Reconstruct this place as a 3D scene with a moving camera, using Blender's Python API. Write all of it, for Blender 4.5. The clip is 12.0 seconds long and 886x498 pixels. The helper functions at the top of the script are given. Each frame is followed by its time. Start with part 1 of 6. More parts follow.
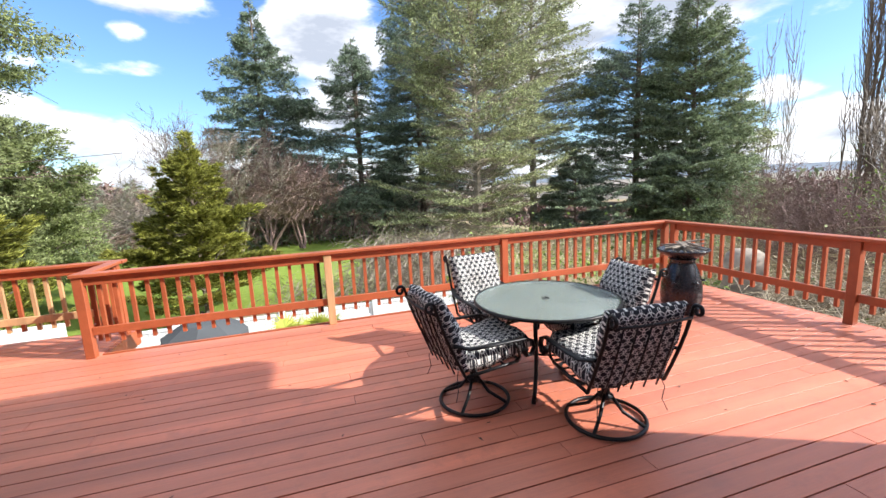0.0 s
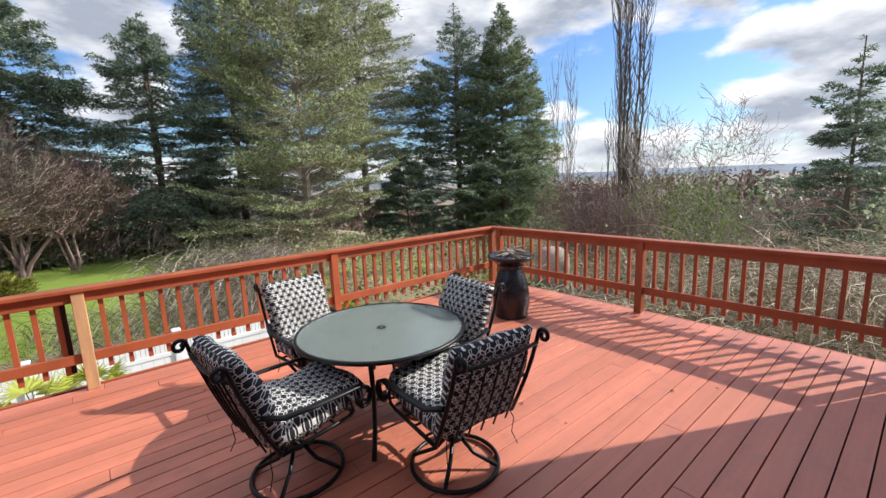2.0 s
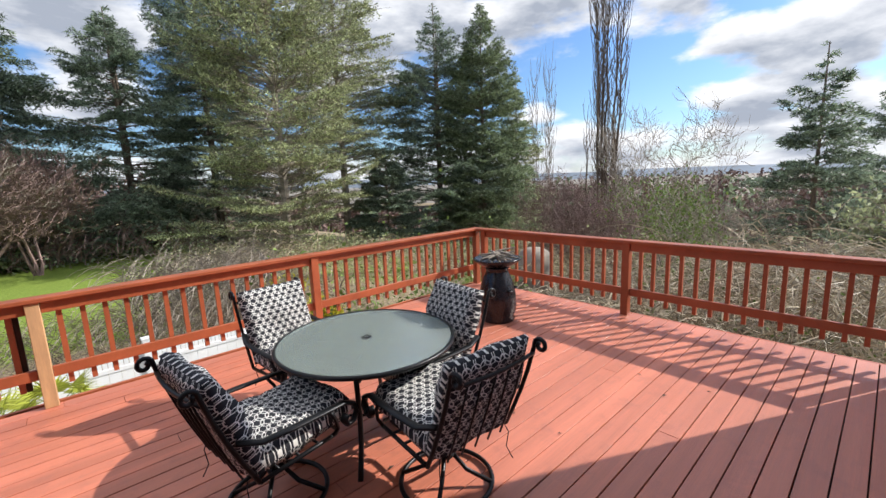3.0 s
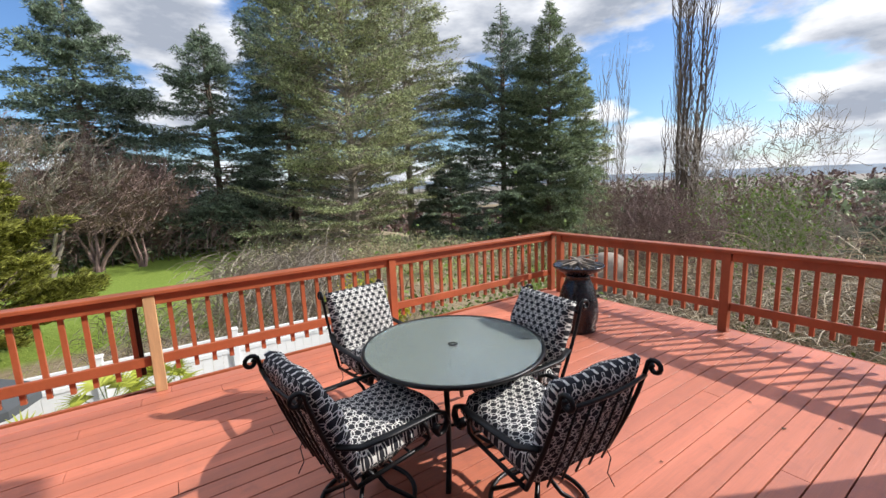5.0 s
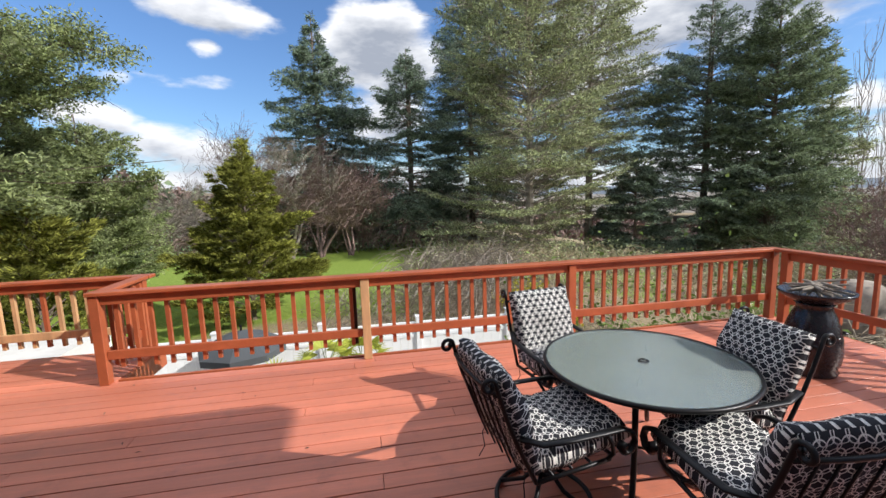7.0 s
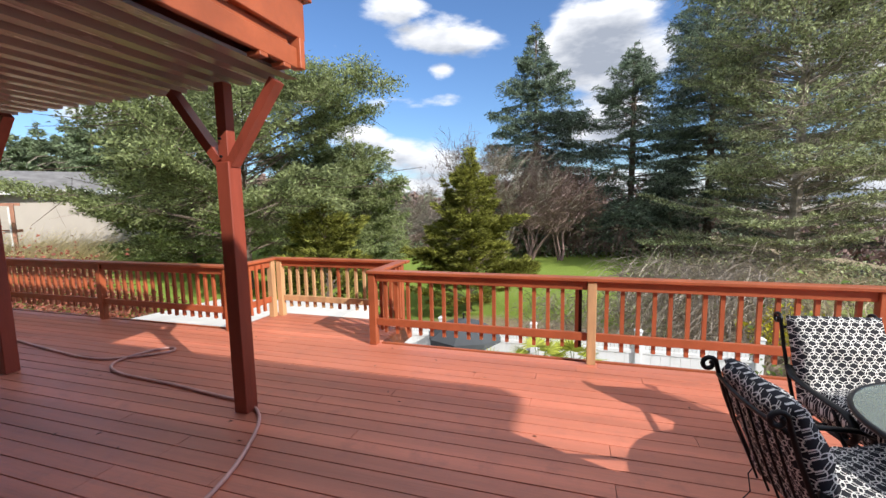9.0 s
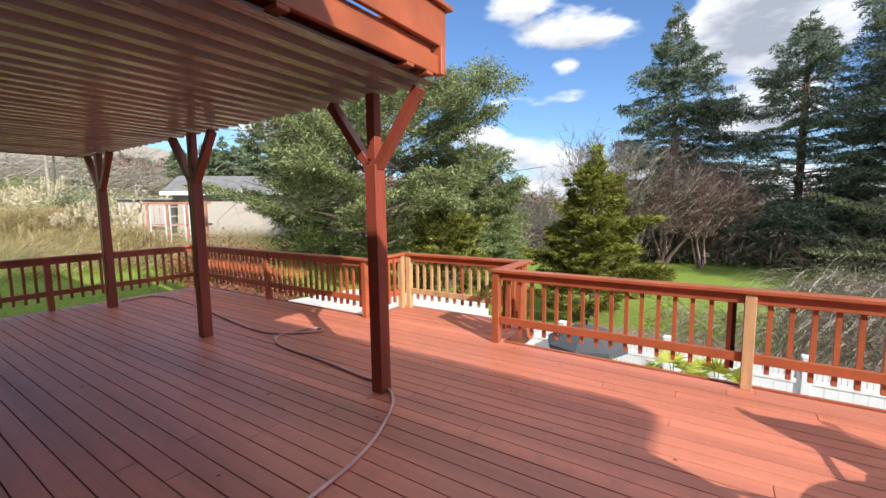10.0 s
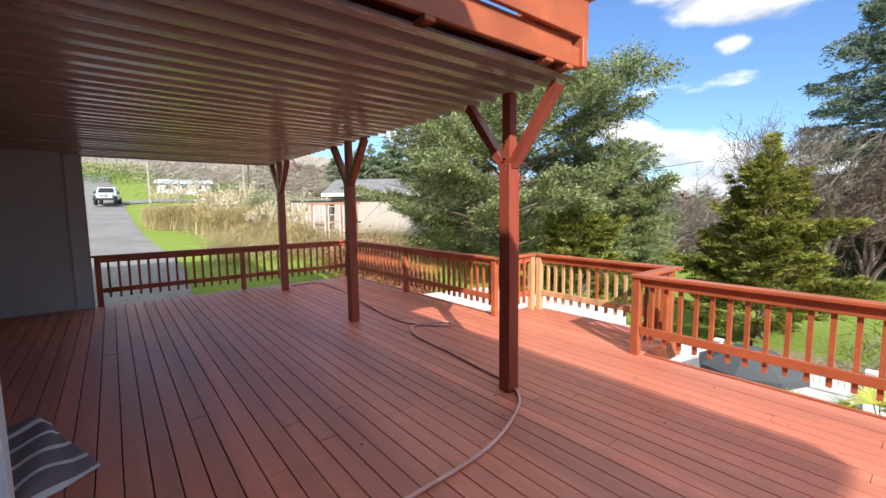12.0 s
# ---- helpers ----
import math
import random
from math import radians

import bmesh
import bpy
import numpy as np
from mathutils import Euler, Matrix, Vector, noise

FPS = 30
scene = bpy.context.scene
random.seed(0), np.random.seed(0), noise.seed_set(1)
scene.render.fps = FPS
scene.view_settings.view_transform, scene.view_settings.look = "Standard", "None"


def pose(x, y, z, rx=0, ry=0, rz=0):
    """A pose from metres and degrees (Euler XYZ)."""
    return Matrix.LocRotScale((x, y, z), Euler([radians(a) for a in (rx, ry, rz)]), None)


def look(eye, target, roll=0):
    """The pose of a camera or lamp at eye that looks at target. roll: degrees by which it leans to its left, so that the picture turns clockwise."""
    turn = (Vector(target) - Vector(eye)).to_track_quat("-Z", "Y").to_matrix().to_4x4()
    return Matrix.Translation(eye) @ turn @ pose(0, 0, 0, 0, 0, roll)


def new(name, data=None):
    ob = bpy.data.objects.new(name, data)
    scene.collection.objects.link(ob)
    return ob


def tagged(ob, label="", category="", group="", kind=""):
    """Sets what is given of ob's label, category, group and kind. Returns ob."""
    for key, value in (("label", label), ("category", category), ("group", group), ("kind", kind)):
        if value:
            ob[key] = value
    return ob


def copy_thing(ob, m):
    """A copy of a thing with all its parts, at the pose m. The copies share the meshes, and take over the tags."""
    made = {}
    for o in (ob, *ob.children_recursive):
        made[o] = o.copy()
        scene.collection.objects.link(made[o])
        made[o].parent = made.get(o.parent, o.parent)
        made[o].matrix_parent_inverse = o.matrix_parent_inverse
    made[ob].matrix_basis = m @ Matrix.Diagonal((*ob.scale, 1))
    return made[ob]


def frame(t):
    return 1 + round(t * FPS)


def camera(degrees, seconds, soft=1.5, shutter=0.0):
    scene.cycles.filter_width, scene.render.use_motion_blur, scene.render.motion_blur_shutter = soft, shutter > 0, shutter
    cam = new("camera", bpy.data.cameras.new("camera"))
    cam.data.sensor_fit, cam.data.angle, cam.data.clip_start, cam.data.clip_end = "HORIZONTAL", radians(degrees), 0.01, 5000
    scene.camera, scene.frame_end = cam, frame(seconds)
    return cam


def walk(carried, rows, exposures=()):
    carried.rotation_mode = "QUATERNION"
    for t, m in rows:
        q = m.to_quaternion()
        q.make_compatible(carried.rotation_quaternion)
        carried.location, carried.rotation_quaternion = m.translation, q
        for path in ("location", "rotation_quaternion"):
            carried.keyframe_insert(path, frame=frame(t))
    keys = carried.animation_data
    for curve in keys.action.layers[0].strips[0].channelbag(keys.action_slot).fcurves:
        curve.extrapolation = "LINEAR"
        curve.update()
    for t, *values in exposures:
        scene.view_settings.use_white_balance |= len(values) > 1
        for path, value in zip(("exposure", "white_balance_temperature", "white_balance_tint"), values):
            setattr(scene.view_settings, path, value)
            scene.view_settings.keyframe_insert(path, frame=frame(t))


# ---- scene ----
cam = camera(93.9, 12.0)
PATH = [
    (0, (0.757, -0.03, 1.724), (1.338, 1.857, 1.407), -2.8),
    (0.5, (0.869, 0.104, 1.752), (1.651, 1.915, 1.425), -2.7),
    (1, (0.957, 0.279, 1.758), (1.93, 1.996, 1.433), -2.6),
    (1.5, (1.038, 0.377, 1.767), (2.172, 1.992, 1.436), -2.5),
    (2, (1.097, 0.461, 1.759), (2.357, 1.979, 1.428), -2.3),
    (2.5, (1.156, 0.526, 1.761), (2.488, 1.98, 1.428), -2.3),
    (4.5, (1.081, 0.801, 1.791), (2.329, 2.331, 1.472), -2.3),
    (5, (1.053, 0.806, 1.792), (2.159, 2.443, 1.477), -2.3),
    (5.5, (1.021, 0.805, 1.789), (1.952, 2.549, 1.485), -2.2),
    (6, (0.984, 0.797, 1.792), (1.728, 2.63, 1.497), -2.2),
    (6.5, (0.95, 0.797, 1.793), (1.509, 2.696, 1.507), -2.0),
    (8.5, (0.743, 0.722, 1.768), (0.41, 2.681, 1.537), -1.2),
    (9, (0.669, 0.702, 1.755), (0.07, 2.597, 1.536), -1.1),
    (9.5, (0.613, 0.664, 1.743), (-0.256, 2.454, 1.535), -0.9),
    (10, (0.577, 0.626, 1.749), (-0.522, 2.284, 1.54), -0.8),
    (10.5, (0.58, 0.59, 1.733), (-0.734, 2.083, 1.531), -0.6),
    (11, (0.565, 0.612, 1.744), (-0.902, 1.956, 1.537), -0.6),
    (11.5, (0.583, 0.614, 1.728), (-0.968, 1.86, 1.529), -0.6),
    (12, (0.57, 0.602, 1.736), (-0.985, 1.844, 1.537), -0.7),
]
EXPOSURES = [(0, 1.72), (0.5, 1.46), (1.0, 1.27), (1.5, 1.18), (2.5, 1.14), (7.5, 1.06), (9.0, 1.12), (10.0, 1.22), (11.0, 1.36), (12, 1.43)]
walk(cam, [(t, look(eye, target, roll)) for t, eye, target, roll in PATH], EXPOSURES)

def srgb(r, g, b):
    return tuple(((c / 255) / 12.92 if c < 10 else ((c / 255 + 0.055) / 1.055) ** 2.4) for c in (r, g, b))


# ---- world and sun ----
SUN_WAY = Vector((1.35, -0.70, 1.0)).normalized()
SUN_ELEV = math.asin(SUN_WAY.z)

world = bpy.data.worlds.new("sky")
scene.world = world
world.use_nodes = True
wn, wl = world.node_tree.nodes, world.node_tree.links
wn.clear()


# clouds over the yard: bearing, height, half width, half height (degrees), weight
CLOUDS = [
    (-50, 19, 17, 5.2, 1.0), (-68, 18, 8, 3.8, 1.0), (-33, 17, 9, 7, 0.9), (-4, 18, 7, 5, 1.0), (-3, 10, 6, 3.5, 0.8),
    (-80, 12, 9, 3.4, 1.0), (-91, 15, 6, 3, 0.9), (-78, 8, 9, 1.9, 1.0), (-75, 3.2, 18, 2.6, 1.1), (-90, 5, 8, 2, 0.8),
    (15.4, 21, 6.5, 2.3, 0.85), (24, 24, 4, 1.6, 0.6), (17.3, 16.8, 1.4, 1.0, 0.5), (26.6, 13.2, 2.4, 1.0, 0.9),
    (22, 6.3, 8, 2.6, 1.0), (29, 9, 5, 1.5, 0.8), (53, 11, 12, 3, 0.7), (-60, 4.5, 5, 2, 0.8), (-56, 8, 3, 1.5, 0.7),
    (20, 13.5, 7, 0.7, 0.35), (9, 3.0, 9, 2.0, 0.6), (-55, 0.8, 60, 3.2, 1.1), (30, 1.0, 40, 2.6, 0.9),
]


def sky_nodes():
    def node(kind, *ins, **props):
        n = wn.new(kind)
        for k, v in props.items():
            if k == "op":
                n.operation = v
        for i, v in enumerate(ins):
            if v is None:
                continue
            if hasattr(v, "is_output"):
                wl.new(v, n.inputs[i])
            else:
                n.inputs[i].default_value = v
        return n

    def m(op, *ins):
        return node("ShaderNodeMath", *ins, op=op).outputs[0]

    def v3(op, *ins):
        n = node("ShaderNodeVectorMath", *ins, op=op)
        return n.outputs["Value"] if op == "DOT_PRODUCT" else n.outputs[0]

    out = wn.new("ShaderNodeOutputWorld")
    bg = wn.new("ShaderNodeBackground")
    bg.inputs["Strength"].default_value = 0.15
    sky = wn.new("ShaderNodeTexSky")
    sky.sky_type = "NISHITA"
    sky.sun_disc = False
    sky.sun_elevation = SUN_ELEV
    sky.sun_rotation = math.atan2(SUN_WAY.x, SUN_WAY.y)
    sky.air_density = 1.1
    sky.dust_density = 0.6
    sky.ozone_density = 3.0
    tc = wn.new("ShaderNodeTexCoord")
    sep = node("ShaderNodeSeparateXYZ", tc.outputs["Generated"])
    X, Y, Z = sep.outputs
    az = m("MULTIPLY", m("ARCTAN2", m("MULTIPLY", X, -1.0), Y), 57.2958)
    el = m("MULTIPLY", m("ARCSINE", Z), 57.2958)
    # beyond the mapped part the unseen sky gets denser, brighter random cloud as fill light
    far_up = m("MULTIPLY", m("SUBTRACT", el, 25.0), 0.15)
    far_side = m("MULTIPLY", m("SUBTRACT", m("ABSOLUTE", m("SUBTRACT", az, -10.0)), 92.0), 0.08)
    outside = m("MINIMUM", m("MAXIMUM", m("MAXIMUM", far_up, far_side), 0.0), 1.0)
    base = m("MULTIPLY_ADD", outside, 0.88, -0.60)

    def field(up):
        e = m("ADD", el, up)
        place = node("ShaderNodeCombineXYZ", az, e, 0.0).outputs[0]
        total = base
        for a, h, wa, wh, weight in CLOUDS:
            d = v3("MULTIPLY", v3("SUBTRACT", place, (a, h, 0)), (1 / wa, 1 / wh, 0))
            k = m("MULTIPLY_ADD", v3("DOT_PRODUCT", d, d), -0.60 * weight, 0.68 * weight)
            total = m("MAXIMUM", total, k)
        flat = node("ShaderNodeCombineXYZ", X, Y, m("MULTIPLY_ADD", m("ABSOLUTE", Z), 2.6, up * 0.045)).outputs[0]
        n = wn.new("ShaderNodeTexNoise")
        n.inputs["Scale"].default_value = 5.0
        n.inputs["Detail"].default_value = 9
        n.inputs["Roughness"].default_value = 0.56
        wl.new(flat, n.inputs["Vector"])
        return m("MULTIPLY_ADD", n.outputs["Fac"], 3.2, m("SUBTRACT", total, 1.60))

    f0, f1 = field(0.0), field(1.7)
    cover = wn.new("ShaderNodeMapRange")
    cover.interpolation_type = "SMOOTHSTEP"
    wl.new(f0, cover.inputs["Value"])
    cover.inputs["From Min"].default_value = -0.14
    cover.inputs["From Max"].default_value = 0.46
    core = wn.new("ShaderNodeValToRGB")
    e = core.color_ramp.elements
    e[0].position, e[0].color = 0.0, (3.5, 3.55, 3.7, 1)
    e[1].position, e[1].color = 0.85, (1.35, 1.5, 1.8, 1)
    # unseen clouds keep almost no grey underside, which lifts the fill
    wl.new(m("MULTIPLY", m("MAXIMUM", f1, 0.0), m("MULTIPLY_ADD", outside, -0.85, 1.0)), core.inputs[0])
    tint = wn.new("ShaderNodeMix")
    tint.data_type, tint.blend_type = "RGBA", "MULTIPLY"
    tint.inputs["Factor"].default_value = 1
    wl.new(sky.outputs[0], tint.inputs["A"])
    tint.inputs["B"].default_value = (0.34, 0.42, 0.53, 1)
    mix = wn.new("ShaderNodeMix")
    mix.data_type = "RGBA"
    wl.new(cover.outputs[0], mix.inputs["Factor"])
    wl.new(tint.outputs["Result"], mix.inputs["A"])
    wl.new(core.outputs[0], mix.inputs["B"])
    wl.new(mix.outputs["Result"], bg.inputs["Color"])
    wl.new(bg.outputs[0], out.inputs["Surface"])


sky_nodes()

sun = new("sun", bpy.data.lights.new("sun", "SUN"))
sun.data.energy = 2.8
sun.data.angle = radians(0.55)
sun.data.color = (1.0, 0.955, 0.89)
sun.matrix_world = look(SUN_WAY * 60, (0, 0, 0))


# ---- materials ----
def nodes_of(name):
    m = bpy.data.materials.new(name)
    m.use_nodes = True
    nt = m.node_tree
    return m, nt, nt.nodes["Principled BSDF"]


def noise_tex(nt, scale, detail=4, rough=0.55, stretch=(1, 1, 1)):
    tc = nt.nodes.new("ShaderNodeTexCoord")
    mp = nt.nodes.new("ShaderNodeMapping")
    mp.inputs["Scale"].default_value = stretch
    geo = nt.nodes.new("ShaderNodeNewGeometry")
    nt.links.new(geo.outputs["Position"], mp.inputs["Vector"])
    n = nt.nodes.new("ShaderNodeTexNoise")
    n.inputs["Scale"].default_value = scale
    n.inputs["Detail"].default_value = detail
    n.inputs["Roughness"].default_value = rough
    nt.links.new(mp.outputs[0], n.inputs["Vector"])
    return n


def ramp_of(nt, src, stops):
    r = nt.nodes.new("ShaderNodeValToRGB")
    cr = r.color_ramp
    while len(cr.elements) < len(stops):
        cr.elements.new(0.5)
    for el, (p, c) in zip(cr.elements, stops):
        el.position = p
        el.color = (*c, 1) if len(c) == 3 else c
    nt.links.new(src, r.inputs[0])
    return r


def scaled(c, k):
    return tuple(min(1, v * k) for v in c)


def surface(name, base, rough=0.6, metal=0.0, coarse=1.5, fine=40.0, var=0.25, bump=0.15,
            stretch=(1, 1, 1), island=0.0, obj=0.0, dirt=None, dirt_amount=0.5, spec=0.5, bump_dist=0.003):
    m, nt, p = nodes_of(name)
    n1 = noise_tex(nt, coarse, 4, 0.6, stretch)
    n2 = noise_tex(nt, fine, 5, 0.65, stretch)
    c1 = ramp_of(nt, n1.outputs["Fac"], [(0.3, scaled(base, 1 - var)), (0.7, scaled(base, 1 + var))])
    c2 = ramp_of(nt, n2.outputs["Fac"], [(0.3, (1 - var * 0.6,) * 3), (0.7, (1 + 0 * var,) * 3)])
    mul = nt.nodes.new("ShaderNodeMix")
    mul.data_type, mul.blend_type = "RGBA", "MULTIPLY"
    mul.inputs["Factor"].default_value = 1
    nt.links.new(c1.outputs[0], mul.inputs["A"])
    nt.links.new(c2.outputs[0], mul.inputs["B"])
    out = mul.outputs["Result"]
    if island or obj:
        if island:
            g = nt.nodes.new("ShaderNodeNewGeometry")
            src = g.outputs["Random Per Island"]
        else:
            g = nt.nodes.new("ShaderNodeObjectInfo")
            src = g.outputs["Random"]
        k = island or obj
        rr = ramp_of(nt, src, [(0, (1 - k,) * 3), (1, (1.0,) * 3)])
        m2 = nt.nodes.new("ShaderNodeMix")
        m2.data_type, m2.blend_type = "RGBA", "MULTIPLY"
        m2.inputs["Factor"].default_value = 1
        nt.links.new(out, m2.inputs["A"])
        nt.links.new(rr.outputs[0], m2.inputs["B"])
        out = m2.outputs["Result"]
    if dirt:
        n3 = noise_tex(nt, coarse * 2.7 + 1, 6, 0.7)
        f = ramp_of(nt, n3.outputs["Fac"], [(0.52, (0,) * 3), (0.72, (dirt_amount,) * 3)])
        m3 = nt.nodes.new("ShaderNodeMix")
        m3.data_type = "RGBA"
        nt.links.new(f.outputs[0], m3.inputs["Factor"])
        nt.links.new(out, m3.inputs["A"])
        m3.inputs["B"].default_value = (*dirt, 1)
        out = m3.outputs["Result"]
    nt.links.new(out, p.inputs["Base Color"])
    p.inputs["Metallic"].default_value = metal
    p.inputs["Specular IOR Level"].default_value = spec
    rr = ramp_of(nt, n2.outputs["Fac"], [(0.2, (max(0.02, rough - 0.1),) * 3), (0.8, (min(1, rough + 0.1),) * 3)])
    nt.links.new(rr.outputs[0], p.inputs["Roughness"])
    if bump:
        b = nt.nodes.new("ShaderNodeBump")
        b.inputs["Strength"].default_value = bump
        b.inputs["Distance"].default_value = bump_dist
        nt.links.new(n2.outputs["Fac"], b.inputs["Height"])
        nt.links.new(b.outputs[0], p.inputs["Normal"])
    return m


def leafy(name, base, var=0.35, through_light=0.25, rough=0.6):
    m, nt, p = nodes_of(name)
    g = nt.nodes.new("ShaderNodeNewGeometry")
    r = ramp_of(nt, g.outputs["Random Per Island"], [(0, scaled(base, 1 - var)), (0.6, base), (1, scaled(base, 1 + var))])
    n = noise_tex(nt, 0.6, 3)
    c = ramp_of(nt, n.outputs["Fac"], [(0.3, (0.75,) * 3), (0.7, (1.0, 1.0, 0.92))])
    mul = nt.nodes.new("ShaderNodeMix")
    mul.data_type, mul.blend_type = "RGBA", "MULTIPLY"
    mul.inputs["Factor"].default_value = 1
    nt.links.new(r.outputs[0], mul.inputs["A"])
    nt.links.new(c.outputs[0], mul.inputs["B"])
    nt.links.new(mul.outputs["Result"], p.inputs["Base Color"])
    p.inputs["Roughness"].default_value = rough
    p.inputs["Specular IOR Level"].default_value = 0.3
    if through_light:
        tr = nt.nodes.new("ShaderNodeBsdfTranslucent")
        nt.links.new(mul.outputs["Result"], tr.inputs["Color"])
        mx = nt.nodes.new("ShaderNodeMixShader")
        mx.inputs[0].default_value = through_light
        nt.links.new(p.outputs[0], mx.inputs[1])
        nt.links.new(tr.outputs[0], mx.inputs[2])
        nt.links.new(mx.outputs[0], nt.nodes["Material Output"].inputs["Surface"])
    return m


DECK = surface("deck_stain", (0.66, 0.215, 0.13), 0.46, coarse=1.2, fine=32, var=0.26, bump=0.6,
               stretch=(0.12, 2.4, 1), obj=0.16, spec=0.75, dirt=(0.34, 0.12, 0.085), dirt_amount=0.5)
# near-black: shade of the deck gaps put into the colour; also dark wood
DARK_WOOD_SHADE = surface("dark_wood_shade", (0.05, 0.022, 0.016), 0.8, coarse=3, fine=40, var=0.3)
RAIL = surface("rail_stain", (0.43, 0.110, 0.044), 0.45, coarse=2.5, fine=35, var=0.2, bump=0.3, obj=0.15,
               dirt=(0.34, 0.08, 0.04), dirt_amount=0.35)
RAW = surface("unpainted_wood", (0.58, 0.34, 0.17), 0.7, coarse=2, fine=30, var=0.25, bump=0.3, stretch=(4, 4, 0.6))
POST = surface("post_stain", (0.30, 0.062, 0.036), 0.45, coarse=2, fine=30, var=0.2, bump=0.3, stretch=(3, 3, 0.5))
PANEL = surface("soffit_metal", (0.38, 0.305, 0.30), 0.24, 0.25, coarse=0.6, fine=5, var=0.05, bump=0.0,
                stretch=(1, 0.15, 1))
WALL = surface("siding_paint", (0.50, 0.56, 0.62), 0.6, coarse=1, fine=60, var=0.08, bump=0.1)
TRIM = surface("trim_paint", (0.55, 0.62, 0.70), 0.5, coarse=1, fine=60, var=0.06, bump=0.05)
ROOF = surface("roof_shingle", (0.20, 0.195, 0.195), 0.9, coarse=2, fine=30, var=0.3, bump=0.4)
IRON = surface("black_iron", (0.018, 0.018, 0.02), 0.38, 0.6, coarse=6, fine=90, var=0.3, bump=0.2)
GLAZE = surface("black_glaze", (0.012, 0.012, 0.016), 0.25, coarse=4, fine=50, var=0.4, bump=0.15)
BARK = surface("bark", (0.17, 0.13, 0.10), 0.9, coarse=3, fine=18, var=0.4, bump=0.6, stretch=(3, 3, 0.6), bump_dist=0.02)
PALE_BARK = surface("pale_bark", (0.42, 0.36, 0.30), 0.9, coarse=3, fine=18, var=0.35, bump=0.4, island=0.4)
PURPLE_BARK = surface("brown_twig", (0.30, 0.20, 0.18), 0.9, coarse=2, fine=18, var=0.3, bump=0, island=0.5)
VINYL = surface("white_vinyl", (0.78, 0.79, 0.80), 0.4, coarse=1, fine=20, var=0.04, bump=0.0, dirt=(0.5, 0.5, 0.45), dirt_amount=0.25)
CONC = surface("patio_concrete", (0.62, 0.61, 0.58), 0.85, coarse=0.8, fine=25, var=0.12, bump=0.3, dirt=(0.3, 0.29, 0.26), dirt_amount=0.3)
ASPH = surface("asphalt", (0.20, 0.195, 0.19), 0.9, coarse=0.5, fine=30, var=0.18, bump=0.3, dirt=(0.28, 0.27, 0.24), dirt_amount=0.4)
HOSE = surface("hose_rubber", (0.66, 0.38, 0.34), 0.5, coarse=3, fine=60, var=0.25, bump=0.1, dirt=(0.4, 0.25, 0.2), dirt_amount=0.4)
SHEDW = surface("shed_wall", (0.42, 0.38, 0.34), 0.85, coarse=0.6, fine=20, var=0.08, bump=0.1)
WHITEP = surface("white_paint", (0.75, 0.75, 0.74), 0.5, coarse=0.6, fine=20, var=0.05, bump=0)
REDWOOD = surface("frame_wood", (0.36, 0.17, 0.11), 0.7, coarse=2, fine=25, var=0.25, bump=0)
CANVAS = surface("grey_canvas", (0.065, 0.072, 0.08), 0.85, coarse=2, fine=80, var=0.12, bump=0.1)
SPRUCE = leafy("spruce_needles", (0.22, 0.285, 0.21), 0.7, 0.35, 0.45)
FIR = leafy("fir_needles", (0.22, 0.28, 0.17), 0.7, 0.35, 0.45)
LICHEN = leafy("lichen_leaves", (0.38, 0.42, 0.24), 0.75, 0.35, 0.5)
CEDAR = leafy("cedar_foliage", (0.31, 0.32, 0.07), 0.8, 0.4)
PINE = leafy("pine_needles", (0.30, 0.35, 0.16), 0.65, 0.4, 0.5)
BUSH = leafy("bush_leaves", (0.17, 0.25, 0.06), 0.4)
YELLOW = leafy("yellow_leaves", (0.55, 0.5, 0.04), 0.3, 0.3)
REED = leafy("dry_reed", (0.66, 0.55, 0.32), 0.3, 0.4)
PLUME = leafy("plume", (0.74, 0.66, 0.50), 0.2, 0.35)
GRASSB = leafy("grass_blades", (0.36, 0.43, 0.10), 0.35)
DRYG = leafy("dead_stalks", (0.50, 0.42, 0.32), 0.5, 0.1)
REDLEAF = leafy("rust_leaves", (0.30, 0.09, 0.06), 0.4, 0.15)


